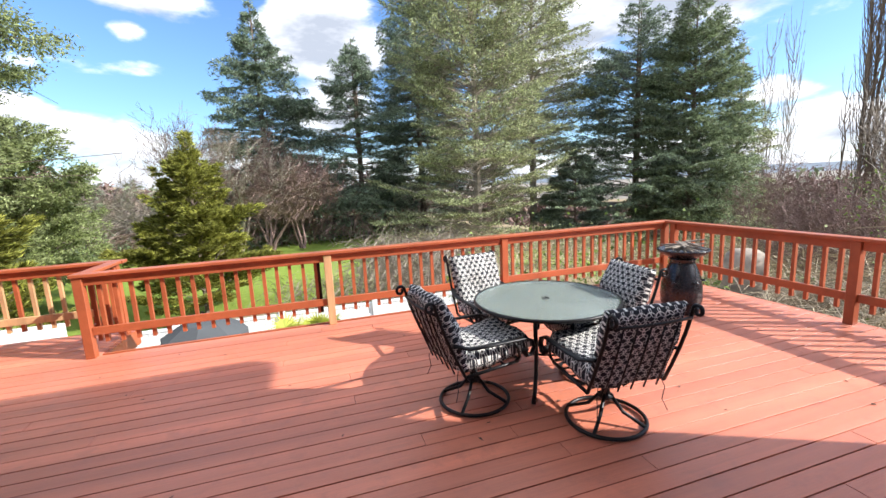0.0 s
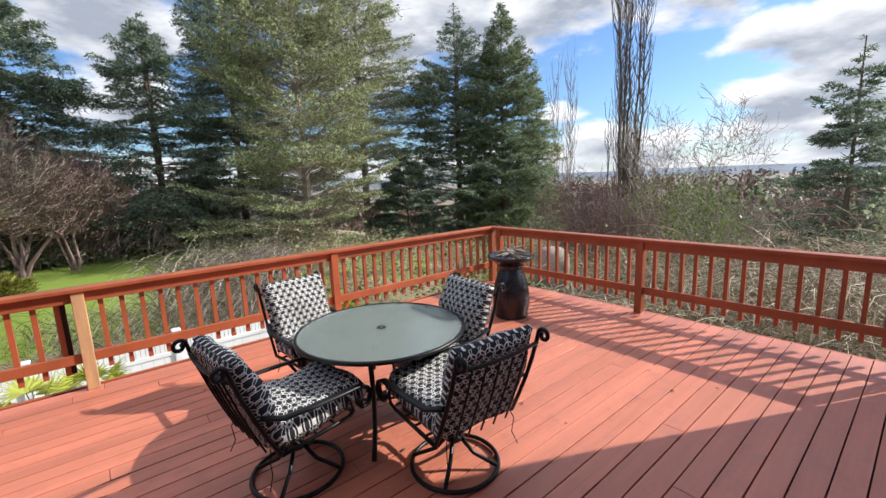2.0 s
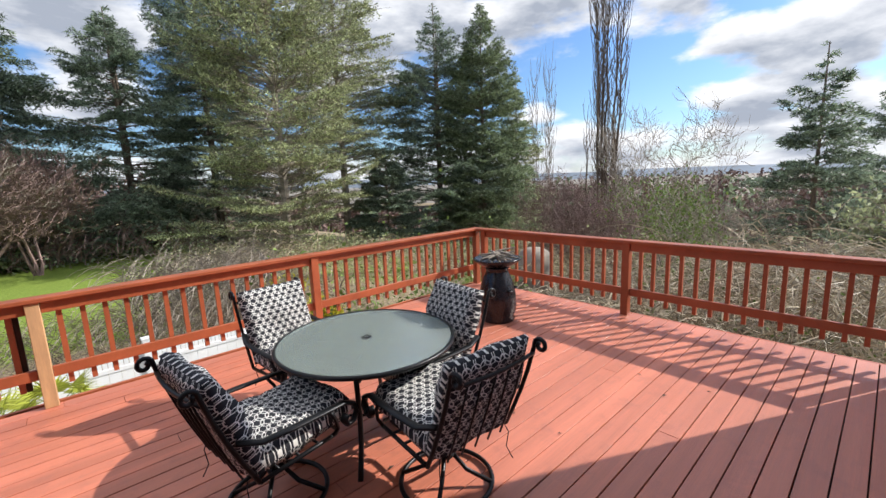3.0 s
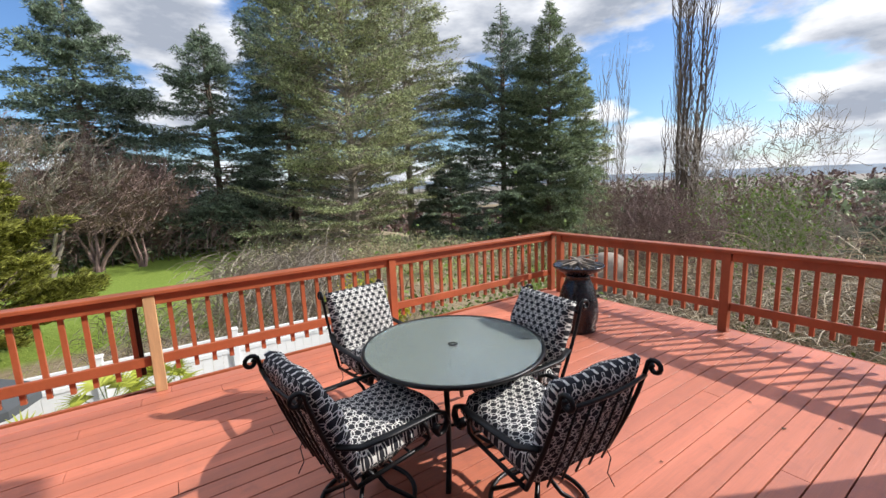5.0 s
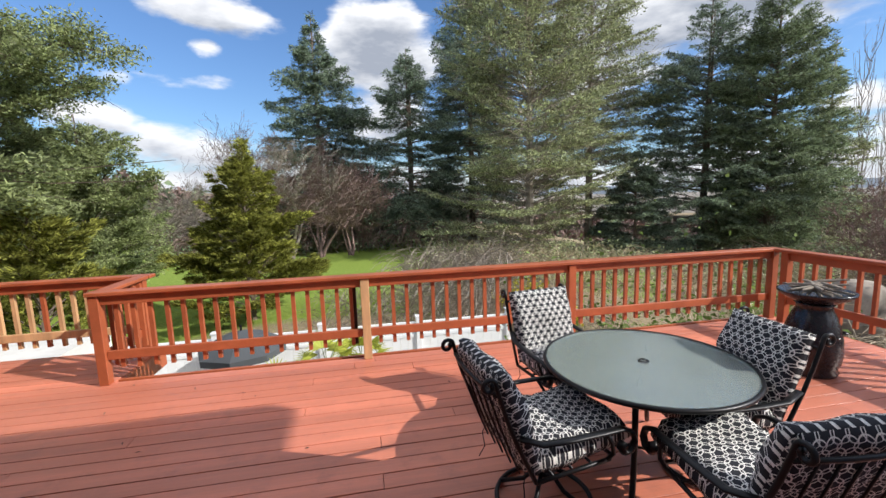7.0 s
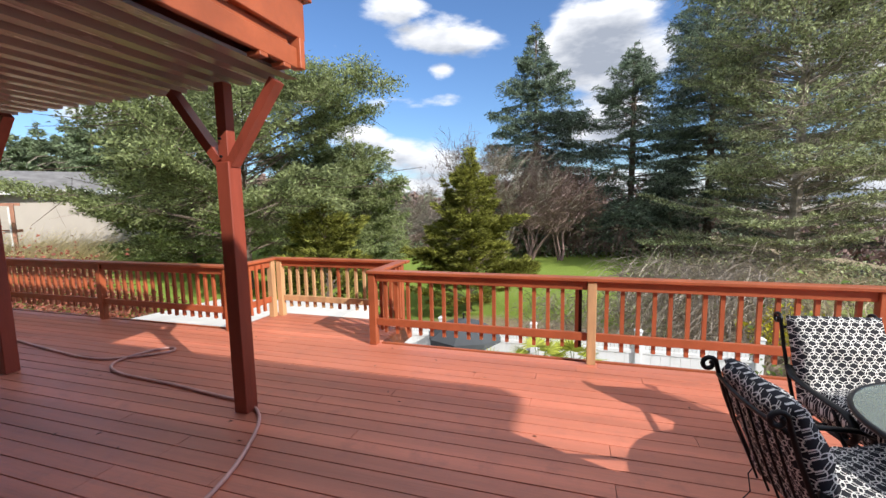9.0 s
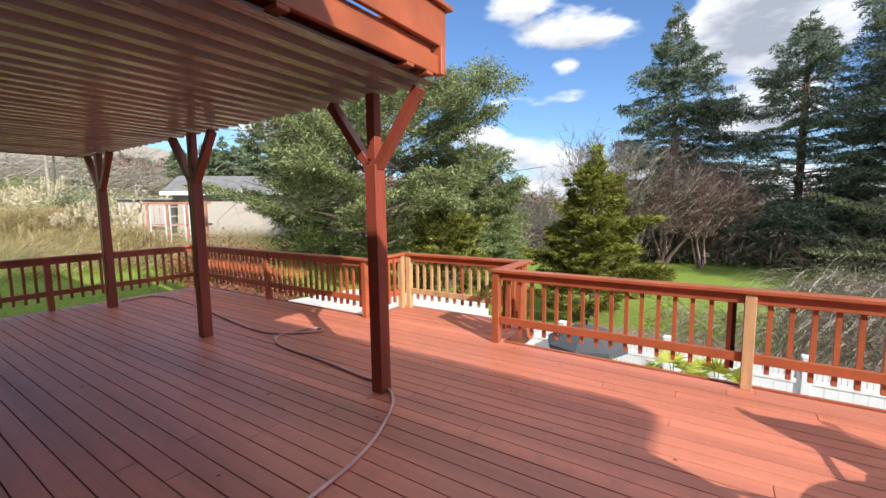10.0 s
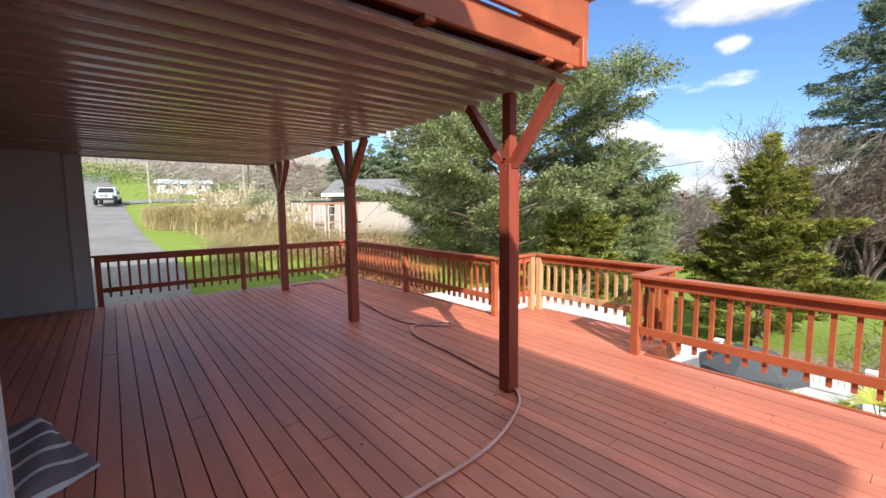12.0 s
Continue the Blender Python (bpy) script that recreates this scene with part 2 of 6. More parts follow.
def fabric():
    """Black cushion cloth with a net of linked white hexagon loops."""
    m, nt, p = nodes_of("patterned_cloth")
    uv = nt.nodes.new("ShaderNodeUVMap")
    N, L = nt.nodes.new, nt.links.new
    dn = N("ShaderNodeTexNoise")
    dn.inputs["Scale"].default_value = 6
    L(uv.outputs[0], dn.inputs["Vector"])
    sep = N("ShaderNodeSeparateXYZ")
    L(uv.outputs[0], sep.inputs[0])

    def math_(op, a, b=None):
        n = N("ShaderNodeMath")
        n.operation = op
        for i, v in enumerate((a, b)):
            if v is None:
                continue
            if isinstance(v, (int, float)):
                n.inputs[i].default_value = v
            else:
                L(v, n.inputs[i])
        return n.outputs[0]

    pu, pv = 0.062, 0.088
    outs = []
    for shift in (0.0, 0.5):
        a = math_("SUBTRACT", math_("FRACT", math_("ADD", math_("DIVIDE", sep.outputs[0], pu), shift)), 0.5)
        b = math_("SUBTRACT", math_("FRACT", math_("ADD", math_("DIVIDE", sep.outputs[1], pv), shift)), 0.5)
        b2 = math_("POWER", math_("DIVIDE", b, 0.42), 2.0)
        rings = []
        for c in (a, math_("SUBTRACT", math_("ABSOLUTE", a), 1.0)):
            a2 = math_("POWER", math_("ABSOLUTE", math_("DIVIDE", c, 0.66)), 2.0)
            r = math_("SQRT", math_("ADD", a2, b2))
            rings.append(math_("LESS_THAN", math_("ABSOLUTE", math_("SUBTRACT", r, 0.93)), 0.058))
        outs.append(math_("MAXIMUM", rings[0], rings[1]))
    f = math_("MAXIMUM", outs[0], outs[1])
    mx = N("ShaderNodeMix")
    mx.data_type = "RGBA"
    L(f, mx.inputs["Factor"])
    mx.inputs["A"].default_value = (0.014, 0.015, 0.022, 1)
    mx.inputs["B"].default_value = (0.78, 0.77, 0.74, 1)
    L(mx.outputs["Result"], p.inputs["Base Color"])
    p.inputs["Roughness"].default_value = 0.85
    w = noise_tex(nt, 400, 2)
    bp = N("ShaderNodeBump")
    bp.inputs["Strength"].default_value = 0.2
    bp.inputs["Distance"].default_value = 0.001
    L(w.outputs["Fac"], bp.inputs["Height"])
    L(bp.outputs[0], p.inputs["Normal"])
    return m


CLOTH = fabric()


def frosted():
    """Rippled glass: part clear, part scattering, so that its shadow is a half shadow."""
    m, nt, p = nodes_of("rain_glass")
    p.inputs["Base Color"].default_value = (0.84, 0.92, 0.90, 1)
    p.inputs["Transmission Weight"].default_value = 0.62
    p.inputs["Roughness"].default_value = 0.10
    p.inputs["IOR"].default_value = 1.45
    n = noise_tex(nt, 55, 3)
    b = nt.nodes.new("ShaderNodeBump")
    b.inputs["Strength"].default_value = 0.35
    b.inputs["Distance"].default_value = 0.003
    nt.links.new(n.outputs["Fac"], b.inputs["Height"])
    nt.links.new(b.outputs[0], p.inputs["Normal"])
    tr = nt.nodes.new("ShaderNodeBsdfTransparent")
    tr.inputs["Color"].default_value = (0.88, 0.96, 0.93, 1)
    mx = nt.nodes.new("ShaderNodeMixShader")
    mx.inputs[0].default_value = 0.36
    nt.links.new(tr.outputs[0], mx.inputs[1])
    nt.links.new(p.outputs[0], mx.inputs[2])
    nt.links.new(mx.outputs[0], nt.nodes["Material Output"].inputs["Surface"])
    return m


FROST = frosted()


def clear_glass(name="window_glass"):
    m, nt, p = nodes_of(name)
    p.inputs["Base Color"].default_value = (0.05, 0.06, 0.07, 1)
    p.inputs["Roughness"].default_value = 0.05
    p.inputs["Metallic"].default_value = 0.0
    p.inputs["Specular IOR Level"].default_value = 0.9
    return m


DARKGLASS = clear_glass()


def ground_material():
    m, nt, p = nodes_of("yard_ground")
    a = noise_tex(nt, 0.12, 4)
    b = noise_tex(nt, 9, 6, 0.7)
    g = ramp_of(nt, b.outputs["Fac"], [(0.25, (0.12, 0.185, 0.035)), (0.55, (0.21, 0.285, 0.055)), (0.8, (0.33, 0.385, 0.11))])
    d = ramp_of(nt, b.outputs["Fac"], [(0.25, (0.15, 0.12, 0.08)), (0.55, (0.30, 0.24, 0.155)), (0.8, (0.46, 0.39, 0.27))])
    att = nt.nodes.new("ShaderNodeAttribute")
    att.attribute_name = "wild"
    add = nt.nodes.new("ShaderNodeMath")
    add.operation = "ADD"
    sc = nt.nodes.new("ShaderNodeMath")
    sc.operation = "MULTIPLY_ADD"
    nt.links.new(a.outputs["Fac"], sc.inputs[0])
    sc.inputs[1].default_value = 0.8
    sc.inputs[2].default_value = -0.4
    nt.links.new(att.outputs["Fac"], add.inputs[0])
    nt.links.new(sc.outputs[0], add.inputs[1])
    f = ramp_of(nt, add.outputs[0], [(0.4, (0,) * 3), (0.6, (1,) * 3)])
    mx = nt.nodes.new("ShaderNodeMix")
    mx.data_type = "RGBA"
    nt.links.new(f.outputs[0], mx.inputs["Factor"])
    nt.links.new(g.outputs[0], mx.inputs["A"])
    nt.links.new(d.outputs[0], mx.inputs["B"])
    nt.links.new(mx.outputs["Result"], p.inputs["Base Color"])
    p.inputs["Roughness"].default_value = 0.95
    p.inputs["Specular IOR Level"].default_value = 0.1
    bp = nt.nodes.new("ShaderNodeBump")
    bp.inputs["Strength"].default_value = 0.6
    bp.inputs["Distance"].default_value = 0.05
    nt.links.new(b.outputs["Fac"], bp.inputs["Height"])
    nt.links.new(bp.outputs[0], p.inputs["Normal"])
    return m


GROUND = ground_material()


# ---- mesh helpers ----
def part(name, bm, material, parent=None, label="", smooth=False):
    me = bpy.data.meshes.new(name)
    bm.to_mesh(me)
    bm.free()
    me.materials.append(material)
    if smooth:
        me.shade_smooth()
    ob = new(name, me)
    if parent is not None:
        ob.parent = parent
    if label:
        ob["label"] = label
    return ob


def arrays(name, verts, faces, material, parent=None, label="", smooth=False):
    me = bpy.data.meshes.new(name)
    me.from_pydata(verts, [], faces)
    me.materials.append(material)
    if smooth:
        me.shade_smooth()
    ob = new(name, me)
    if parent is not None:
        ob.parent = parent
    if label:
        ob["label"] = label
    return ob


def tris_np(name, V, nper, material, parent=None):
    """Faces of nper corners each from a numpy block of shape (n, nper, 3)."""
    V = np.asarray(V, dtype=np.float32)
    n = V.shape[0]
    me = bpy.data.meshes.new(name)
    me.vertices.add(n * nper)
    me.vertices.foreach_set("co", V.reshape(-1))
    me.loops.add(n * nper)
    me.loops.foreach_set("vertex_index", np.arange(n * nper, dtype=np.int32))
    me.polygons.add(n)
    me.polygons.foreach_set("loop_start", np.arange(0, n * nper, nper, dtype=np.int32))
    me.update(calc_edges=True)
    me.materials.append(material)
    ob = new(name, me)
    if parent is not None:
        ob.parent = parent
    return ob


def box(bm, x0, x1, y0, y1, z0, z1, bevel=0.0):
    m = Matrix.Translation(((x0 + x1) / 2, (y0 + y1) / 2, (z0 + z1) / 2)) @ Matrix.Diagonal((x1 - x0, y1 - y0, z1 - z0, 1))
    r = bmesh.ops.create_cube(bm, size=1, matrix=m)
    if bevel:
        es = list({e for v in r["verts"] for e in v.link_edges})
        bmesh.ops.bevel(bm, geom=es, offset=bevel, segments=1, affect="EDGES", profile=0.5)
    return bm


def beam(bm, a, b, w, h, up=(0, 0, 1)):
    """A bar of section w x h from a to b."""
    a, b = Vector(a), Vector(b)
    d = b - a
    q = d.to_track_quat("Y", "Z") if abs(d.normalized().z) < 0.99 else d.to_track_quat("Y", "X")
    m = Matrix.Translation((a + b) / 2) @ q.to_matrix().to_4x4() @ Matrix.Diagonal((w, d.length, h, 1))
    bmesh.ops.create_cube(bm, size=1, matrix=m)
    return bm


def tube(bm, pts, r, sides=8, closed=False, flat=1.0, cap=True):
    """A round bar along points; r a number or one for each point; flat squeezes the section across."""
    pts = [Vector(p) for p in pts]
    n = len(pts)
    rs = r if isinstance(r, (list, tuple)) else [r] * n
    rings = []
    ref = None
    for i, p in enumerate(pts):
        if closed:
            d = pts[(i + 1) % n] - pts[i - 1]
        else:
            d = pts[min(i + 1, n - 1)] - pts[max(i - 1, 0)]
        d.normalize()
        if ref is None:
            ref = Vector((0, 0, 1)) if abs(d.z) < 0.9 else Vector((1, 0, 0))
        s = d.cross(ref)
        if s.length < 1e-4:
            s = d.orthogonal()
        s.normalize()
        u = s.cross(d).normalized()
        ref = u
        rings.append([bm.verts.new(p + (s * math.cos(k * math.tau / sides) * flat + u * math.sin(k * math.tau / sides)) * rs[i]) for k in range(sides)])
    m = n if closed else n - 1
    for i in range(m):
        a, b = rings[i], rings[(i + 1) % n]
        for k in range(sides):
            bm.faces.new((a[k], a[(k + 1) % sides], b[(k + 1) % sides], b[k]))
    if cap and not closed:
        bm.faces.new(rings[0][::-1])
        bm.faces.new(rings[-1])
    return bm


def lathe(bm, prof, seg=28, centre=(0, 0)):
    """A turned body from (radius, height) pairs."""
    rings = []
    for r, z in prof:
        rings.append([bm.verts.new((centre[0] + r * math.cos(k * math.tau / seg), centre[1] + r * math.sin(k * math.tau / seg), z)) for k in range(seg)])
    for a, b in zip(rings, rings[1:]):
        for k in range(seg):
            bm.faces.new((a[k], a[(k + 1) % seg], b[(k + 1) % seg], b[k]))
    if prof[0][0] > 1e-3:
        bm.faces.new(rings[0][::-1])
    if prof[-1][0] > 1e-3:
        bm.faces.new(rings[-1])
    return bm


def empty(name, at=(0, 0, 0), label="", category="", group="", kind=""):
    ob = new(name)
    ob.location = at
    return tagged(ob, label, category, group, kind)


def smoothstep(a, b, v):
    t = min(1, max(0, (v - a) / (b - a)))
    return t * t * (3 - 2 * t)


def ground_z(x, y):
    d = -x - 9.0 - 0.30 * max(0, y - 6)
    z = -2.75 + smoothstep(-4, 5, d) * 2.25 + 0.060 * max(0, d - 2) + 0.055 * max(0, d - 38)
    z -= smoothstep(8, 70, x) * 9
    z -= smoothstep(60, 220, math.hypot(x, y)) * 8 * smoothstep(-20, 30, x)
    z += 0.12 * noise.noise(Vector((x * 0.12, y * 0.12, 0)))
    if x > 5.5:
        z += smoothstep(6.5, 9, x) * 1.6 * (1 - smoothstep(12, 26, x)) * (1 - smoothstep(0, 9, y))
    r = math.hypot(x, y)
    if r > 200:
        z += smoothstep(200, 900, r) * 30 * (0.5 + 0.5 * noise.noise(Vector((x * 0.002, y * 0.002, 5)))) * smoothstep(-0.2, 0.6, -x / r)
    return z


EYE = Vector((0.85, 0.6, 1.75))


def at_az(az, d):
    """The place d metres from the deck's door on the bearing az (degrees to the left of +y)."""
    a = radians(az)
    x, y = EYE.x - d * math.sin(a), EYE.y + d * math.cos(a)
    return x, y, ground_z(x, y)


# ---- ground ----
def build_ground():
    n_a, radii = 168, [0]
    r = 1.5
    while r < 2500:
        radii.append(r)
        r *= 1.075 if r > 12 else 1.0
        r += 0.9 if r < 60 else 0
    verts, faces, wild = [], [], []
    for i, r in enumerate(radii):
        for k in range(n_a):
            a = k * math.tau / n_a
            x, y = r * math.cos(a), r * math.sin(a)
            verts.append((x, y, ground_z(x, y)))
            az = math.degrees(math.atan2(-(x - EYE.x), y - EYE.y))
            d = math.hypot(x - EYE.x, y - EYE.y)
            w = 1.0
            if -12 < az < 62 and d > 16:
                w = 0.05 if d < 58 else 0.8
            elif 62 <= az < 150 or az < -150:
                w = 0.0 if d < 130 else 0.6
            elif -12 < az < 62:
                w = 0.55
            if -62 < az <= -45 and 13 < d < 34:
                w = 0.25
            if -40 < az <= -12 and 18 < d < 30:
                w = 0.45
            wild.append(w)
    for i in range(len(radii) - 1):
        for k in range(n_a):
            a, b = i * n_a + k, i * n_a + (k + 1) % n_a
            faces.append((a, b, b + n_a, a + n_a))
    ob = arrays("ground", verts, faces, GROUND, smooth=True)
    at = ob.data.attributes.new("wild", "FLOAT", "POINT")
    at.data.foreach_set("value", wild)
    return tagged(ob, "green lawn and brown rough ground sloping away from the deck", "ground", kind="structure")


build_ground()


def strip(name, pts, width, lift, material, label, cat):
    """A path laid on the ground along a line of points."""
    verts, faces = [], []
    P = [Vector((x, y, 0)) for x, y in pts]
    fine = []
    for a, b in zip(P, P[1:]):
        for i in range(10):
            fine.append(a.lerp(b, i / 10))
    fine.append(P[-1])
    for i, p in enumerate(fine):
        d = (fine[min(i + 1, len(fine) - 1)] - fine[max(i - 1, 0)]).normalized()
        s = Vector((-d.y, d.x, 0))
        for k in range(7):
            q = p + s * width * (k / 6 - 0.5)
            verts.append((q.x, q.y, ground_z(q.x, q.y) + lift))
    for i in range(len(fine) - 1):
        for k in range(6):
            a = i * 7 + k
            faces.append((a, a + 1, a + 8, a + 7))
    return tagged(arrays(name, verts, faces, material, smooth=True), label, cat, kind="structure")


strip("road", [(-10.5, -0.4), (-17, -0.1), (-26, -0.6), (-34, -0.7), (-50, -0.7), (-120, -1.6)], 5.0, 0.07, ASPH, "worn grey asphalt driveway climbing between lawns", "driveway")
strip("road", [(-54, 0.4), (-57, 4.5), (-60, 12)], 3.0, 0.09, ASPH, "grey asphalt side track across the lawn", "driveway")


# ---- deck ----
DX0, DX1, DY0, DY1 = -9.20, 6.28, -3.18, 5.38
BX0, BX1, BY1 = -4.0, -1.66, 6.28
FLOOR = empty("floor", (0, 0, 0), "red-stained timber deck with dark gaps between the boards", "deck", kind="structure")


def build_frame():
    bm = bmesh.new()
    # solid slab, not single joists; its near-black colour paints shade into the gaps
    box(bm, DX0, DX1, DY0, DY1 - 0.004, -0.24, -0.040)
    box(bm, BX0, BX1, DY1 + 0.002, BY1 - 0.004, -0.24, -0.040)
    part("gap_shade_slab", bm, DARK_WOOD_SHADE, FLOOR, "solid near-black slab under the boards, standing in for shade in the gaps")
    bm = bmesh.new()
    for x in (-9.0, -6.4, -3.8, -1.2, 1.4, 3.9, 6.1):
        for y in (5.1,):
            z = ground_z(x, y)
            if z < -0.3:
                box(bm, x - 0.07, x + 0.07, y - 0.07, y + 0.07, z - 0.2, -0.242)
    part("support_post", bm, POST, FLOOR)
    bm = bmesh.new()
    box(bm, DX0 - 0.04, DX0, DY0, DY1, -0.22, -0.004)
    box(bm, DX1, DX1 + 0.04, DY0, DY1, -0.22, -0.004)
    box(bm, BX1 + 0.002, DX1, DY1 + 0.0, DY1 + 0.04, -0.22, -0.004)
    box(bm, DX0, BX0 - 0.002, DY1, DY1 + 0.04, -0.22, -0.004)
    box(bm, BX0 - 0.04, BX1 + 0.04, BY1, BY1 + 0.04, -0.22, -0.004)
    box(bm, BX0 - 0.04, BX0 - 0.001, DY1 + 0.042, BY1 - 0.001, -0.22, -0.004)
    box(bm, BX1 + 0.001, BX1 + 0.04, DY1 + 0.042, BY1 - 0.001, -0.22, -0.004)
    part("rim_board", bm, RAIL, FLOOR)


build_frame()


# ---- rails ----
CAP_Z = 0.945


def rail_run(p0, p1, out, posts, label="", raw_posts=(), raw_rail=False, skip_cap=False, cap_ext=(0, 0), dark=()):
    """A guard rail from p0 to p1 (inner faces of the posts); out points away from the deck."""
    p0, p1, out = Vector((*p0, 0)), Vector((*p1, 0)), Vector((*out, 0))
    d = (p1 - p0)
    ln = d.length
    d.normalize()
    rail = empty("deck_railing", p0, label or "red-stained timber guard rail with square balusters along the deck edge", "railing", "guard rails round the deck")

    def obox(bm, s0, s1, o0, o1, z0, z1, bevel=0.004):
        a, b = p0 + d * s0 + out * o0, p0 + d * s1 + out * o1
        box(bm, min(a.x, b.x) - p0.x, max(a.x, b.x) - p0.x, min(a.y, b.y) - p0.y, max(a.y, b.y) - p0.y, z0, z1, bevel)

    m_rail = RAW if raw_rail else RAIL
    for i, s in enumerate(posts):
        bm = bmesh.new()
        obox(bm, s - 0.045, s + 0.045, 0, 0.09, 0.0, CAP_Z - 0.042)
        part("post", bm, RAW if i in raw_posts else RAIL, rail, "bare tan timber post" if i in raw_posts else "")
    if not skip_cap:
        bm = bmesh.new()
        obox(bm, cap_ext[0], ln + cap_ext[1], -0.02, 0.125, CAP_Z - 0.038, CAP_Z, 0.006)
        part("cap_rail", bm, RAIL, rail)
    edges = sorted(posts)
    for a, b in zip(edges, edges[1:]):
        bm = bmesh.new()
        obox(bm, a + 0.047, b - 0.047, 0.030, 0.068, CAP_Z - 0.135, CAP_Z - 0.042)
        part("top_rail", bm, RAIL, rail)
        bm = bmesh.new()
        obox(bm, a + 0.047, b - 0.047, 0.030, 0.068, 0.25, 0.34)
        part("bottom_rail", bm, m_rail, rail)
        n = max(1, round((b - a) / 0.152))
        for k in range(1, n):
            s = a + (b - a) * k / n
            j = random.uniform(-0.004, 0.004)
            bm = bmesh.new()
            obox(bm, s - 0.019 + j, s + 0.019 + j, 0.0695, 0.1075, 0.15 + random.uniform(-0.008, 0.008), CAP_Z - 0.06, 0)
            part("baluster", bm, RAW if (raw_rail and random.random() < 0.5) else RAIL, rail)
    return rail


rail_run((-1.715, 5.25), (6.15, 5.25), (0, 1), [0, 2.585, 5.02, 7.91], raw_posts=(1,), cap_ext=(-0.06, 0.125))
rail_run((6.15, 5.25), (6.15, 0.24), (1, 0), [2.48, 4.92, 0.142], cap_ext=(-0.0, -0.01))
rail_run((-9.15, 0.30), (-9.15, 5.25), (-1, 0), [0.05, 2.48, 4.95], cap_ext=(-0.03, 0.0))
rail_run((-9.195, 5.25), (-3.92, 5.25), (0, 1), [0.02 + 0.1, 2.65, 5.2], cap_ext=(-0.07, 0.0))
rail_run((-3.86, 5.40), (-3.86, 6.10), (-1, 0), [0.68], cap_ext=(-0.16, 0.02), raw_posts=(0,))
rail_run((-3.86, 6.14), (-1.75, 6.14), (0, 1), [0.045, 2.12], cap_ext=(-0.15, 0.15), raw_rail=True, raw_posts=(0,))
rail_run((-1.74, 5.40), (-1.74, 6.12), (1, 0), [0.70], cap_ext=(-0.03, -0.0))


bm = bmesh.new()
box(bm, -0.02, 0.02, 0.0, 0.04, 0.15, CAP_Z - 0.06, 0.002)
dark_bar = part("spare_baluster", bm, DARK_WOOD_SHADE)
dark_bar.location = (0.752, 5.3605, 0)
tagged(dark_bar, "dark unpainted square baluster beside a bare post", "baluster")


def short_balusters(x, y0, y1, name_mat):
    rail = empty("deck_railing", (x, y0, 0), "short red-stained return of the guard rail", "railing", "guard rails round the deck")
    for z0, z1, nm in ((CAP_Z - 0.135, CAP_Z - 0.042, "top_rail"), (0.25, 0.34, "bottom_rail")):
        bm = bmesh.new()
        box(bm, -0.019, 0.019, 0, y1 - y0, z0, z1, 0.004)
        part(nm, bm, RAIL, rail)
    n = int((y1 - y0) / 0.14)
    for k in range(n):
        bm = bmesh.new()
        s = 0.08 + k * 0.14
        box(bm, 0.0205, 0.0585, s - 0.019, s + 0.019, 0.15, CAP_Z - 0.06)
        part("baluster", bm, RAIL, rail)
    return rail


short_balusters(-1.70, 5.345, 6.05, RAIL)
short_balusters(-3.90, 5.345, 6.03, RAIL)


# ---- upper deck and its posts ----
UX1, UY1, UZ = -1.42, 3.58, 2.74


def roof_posts():
    for x in (-2.02, -5.24, -8.50):
        po = empty("roof_post", (x, 3.45, 0), "red-stained square timber post with two slanting braces under the upper deck", "post", "posts under the upper deck")
        bm = bmesh.new()
        box(bm, -0.066, 0.066, -0.066, 0.066, 0, 2.12, 0.006)
        part("shaft", bm, POST, po)
        bm = bmesh.new()
        box(bm, -0.048, 0.048, -0.045, 0.045, 2.1202, UZ, 0.004)
        part("upper_shaft", bm, POST, po)
        for s in (-1, 1):
            bm = bmesh.new()
            beam(bm, (s * 0.045, 0.0, 2.10), (s * 0.52, 0, UZ - 0.03), 0.092, 0.075)
            part("brace", bm, POST, po)
        bm = bmesh.new()
        for z in (2.16, 2.30):
            tube(bm, [(-0.0, -0.075, z), (0, -0.062, z)], 0.012, 8)
        part("bolt", bm, IRON, po)


roof_posts()


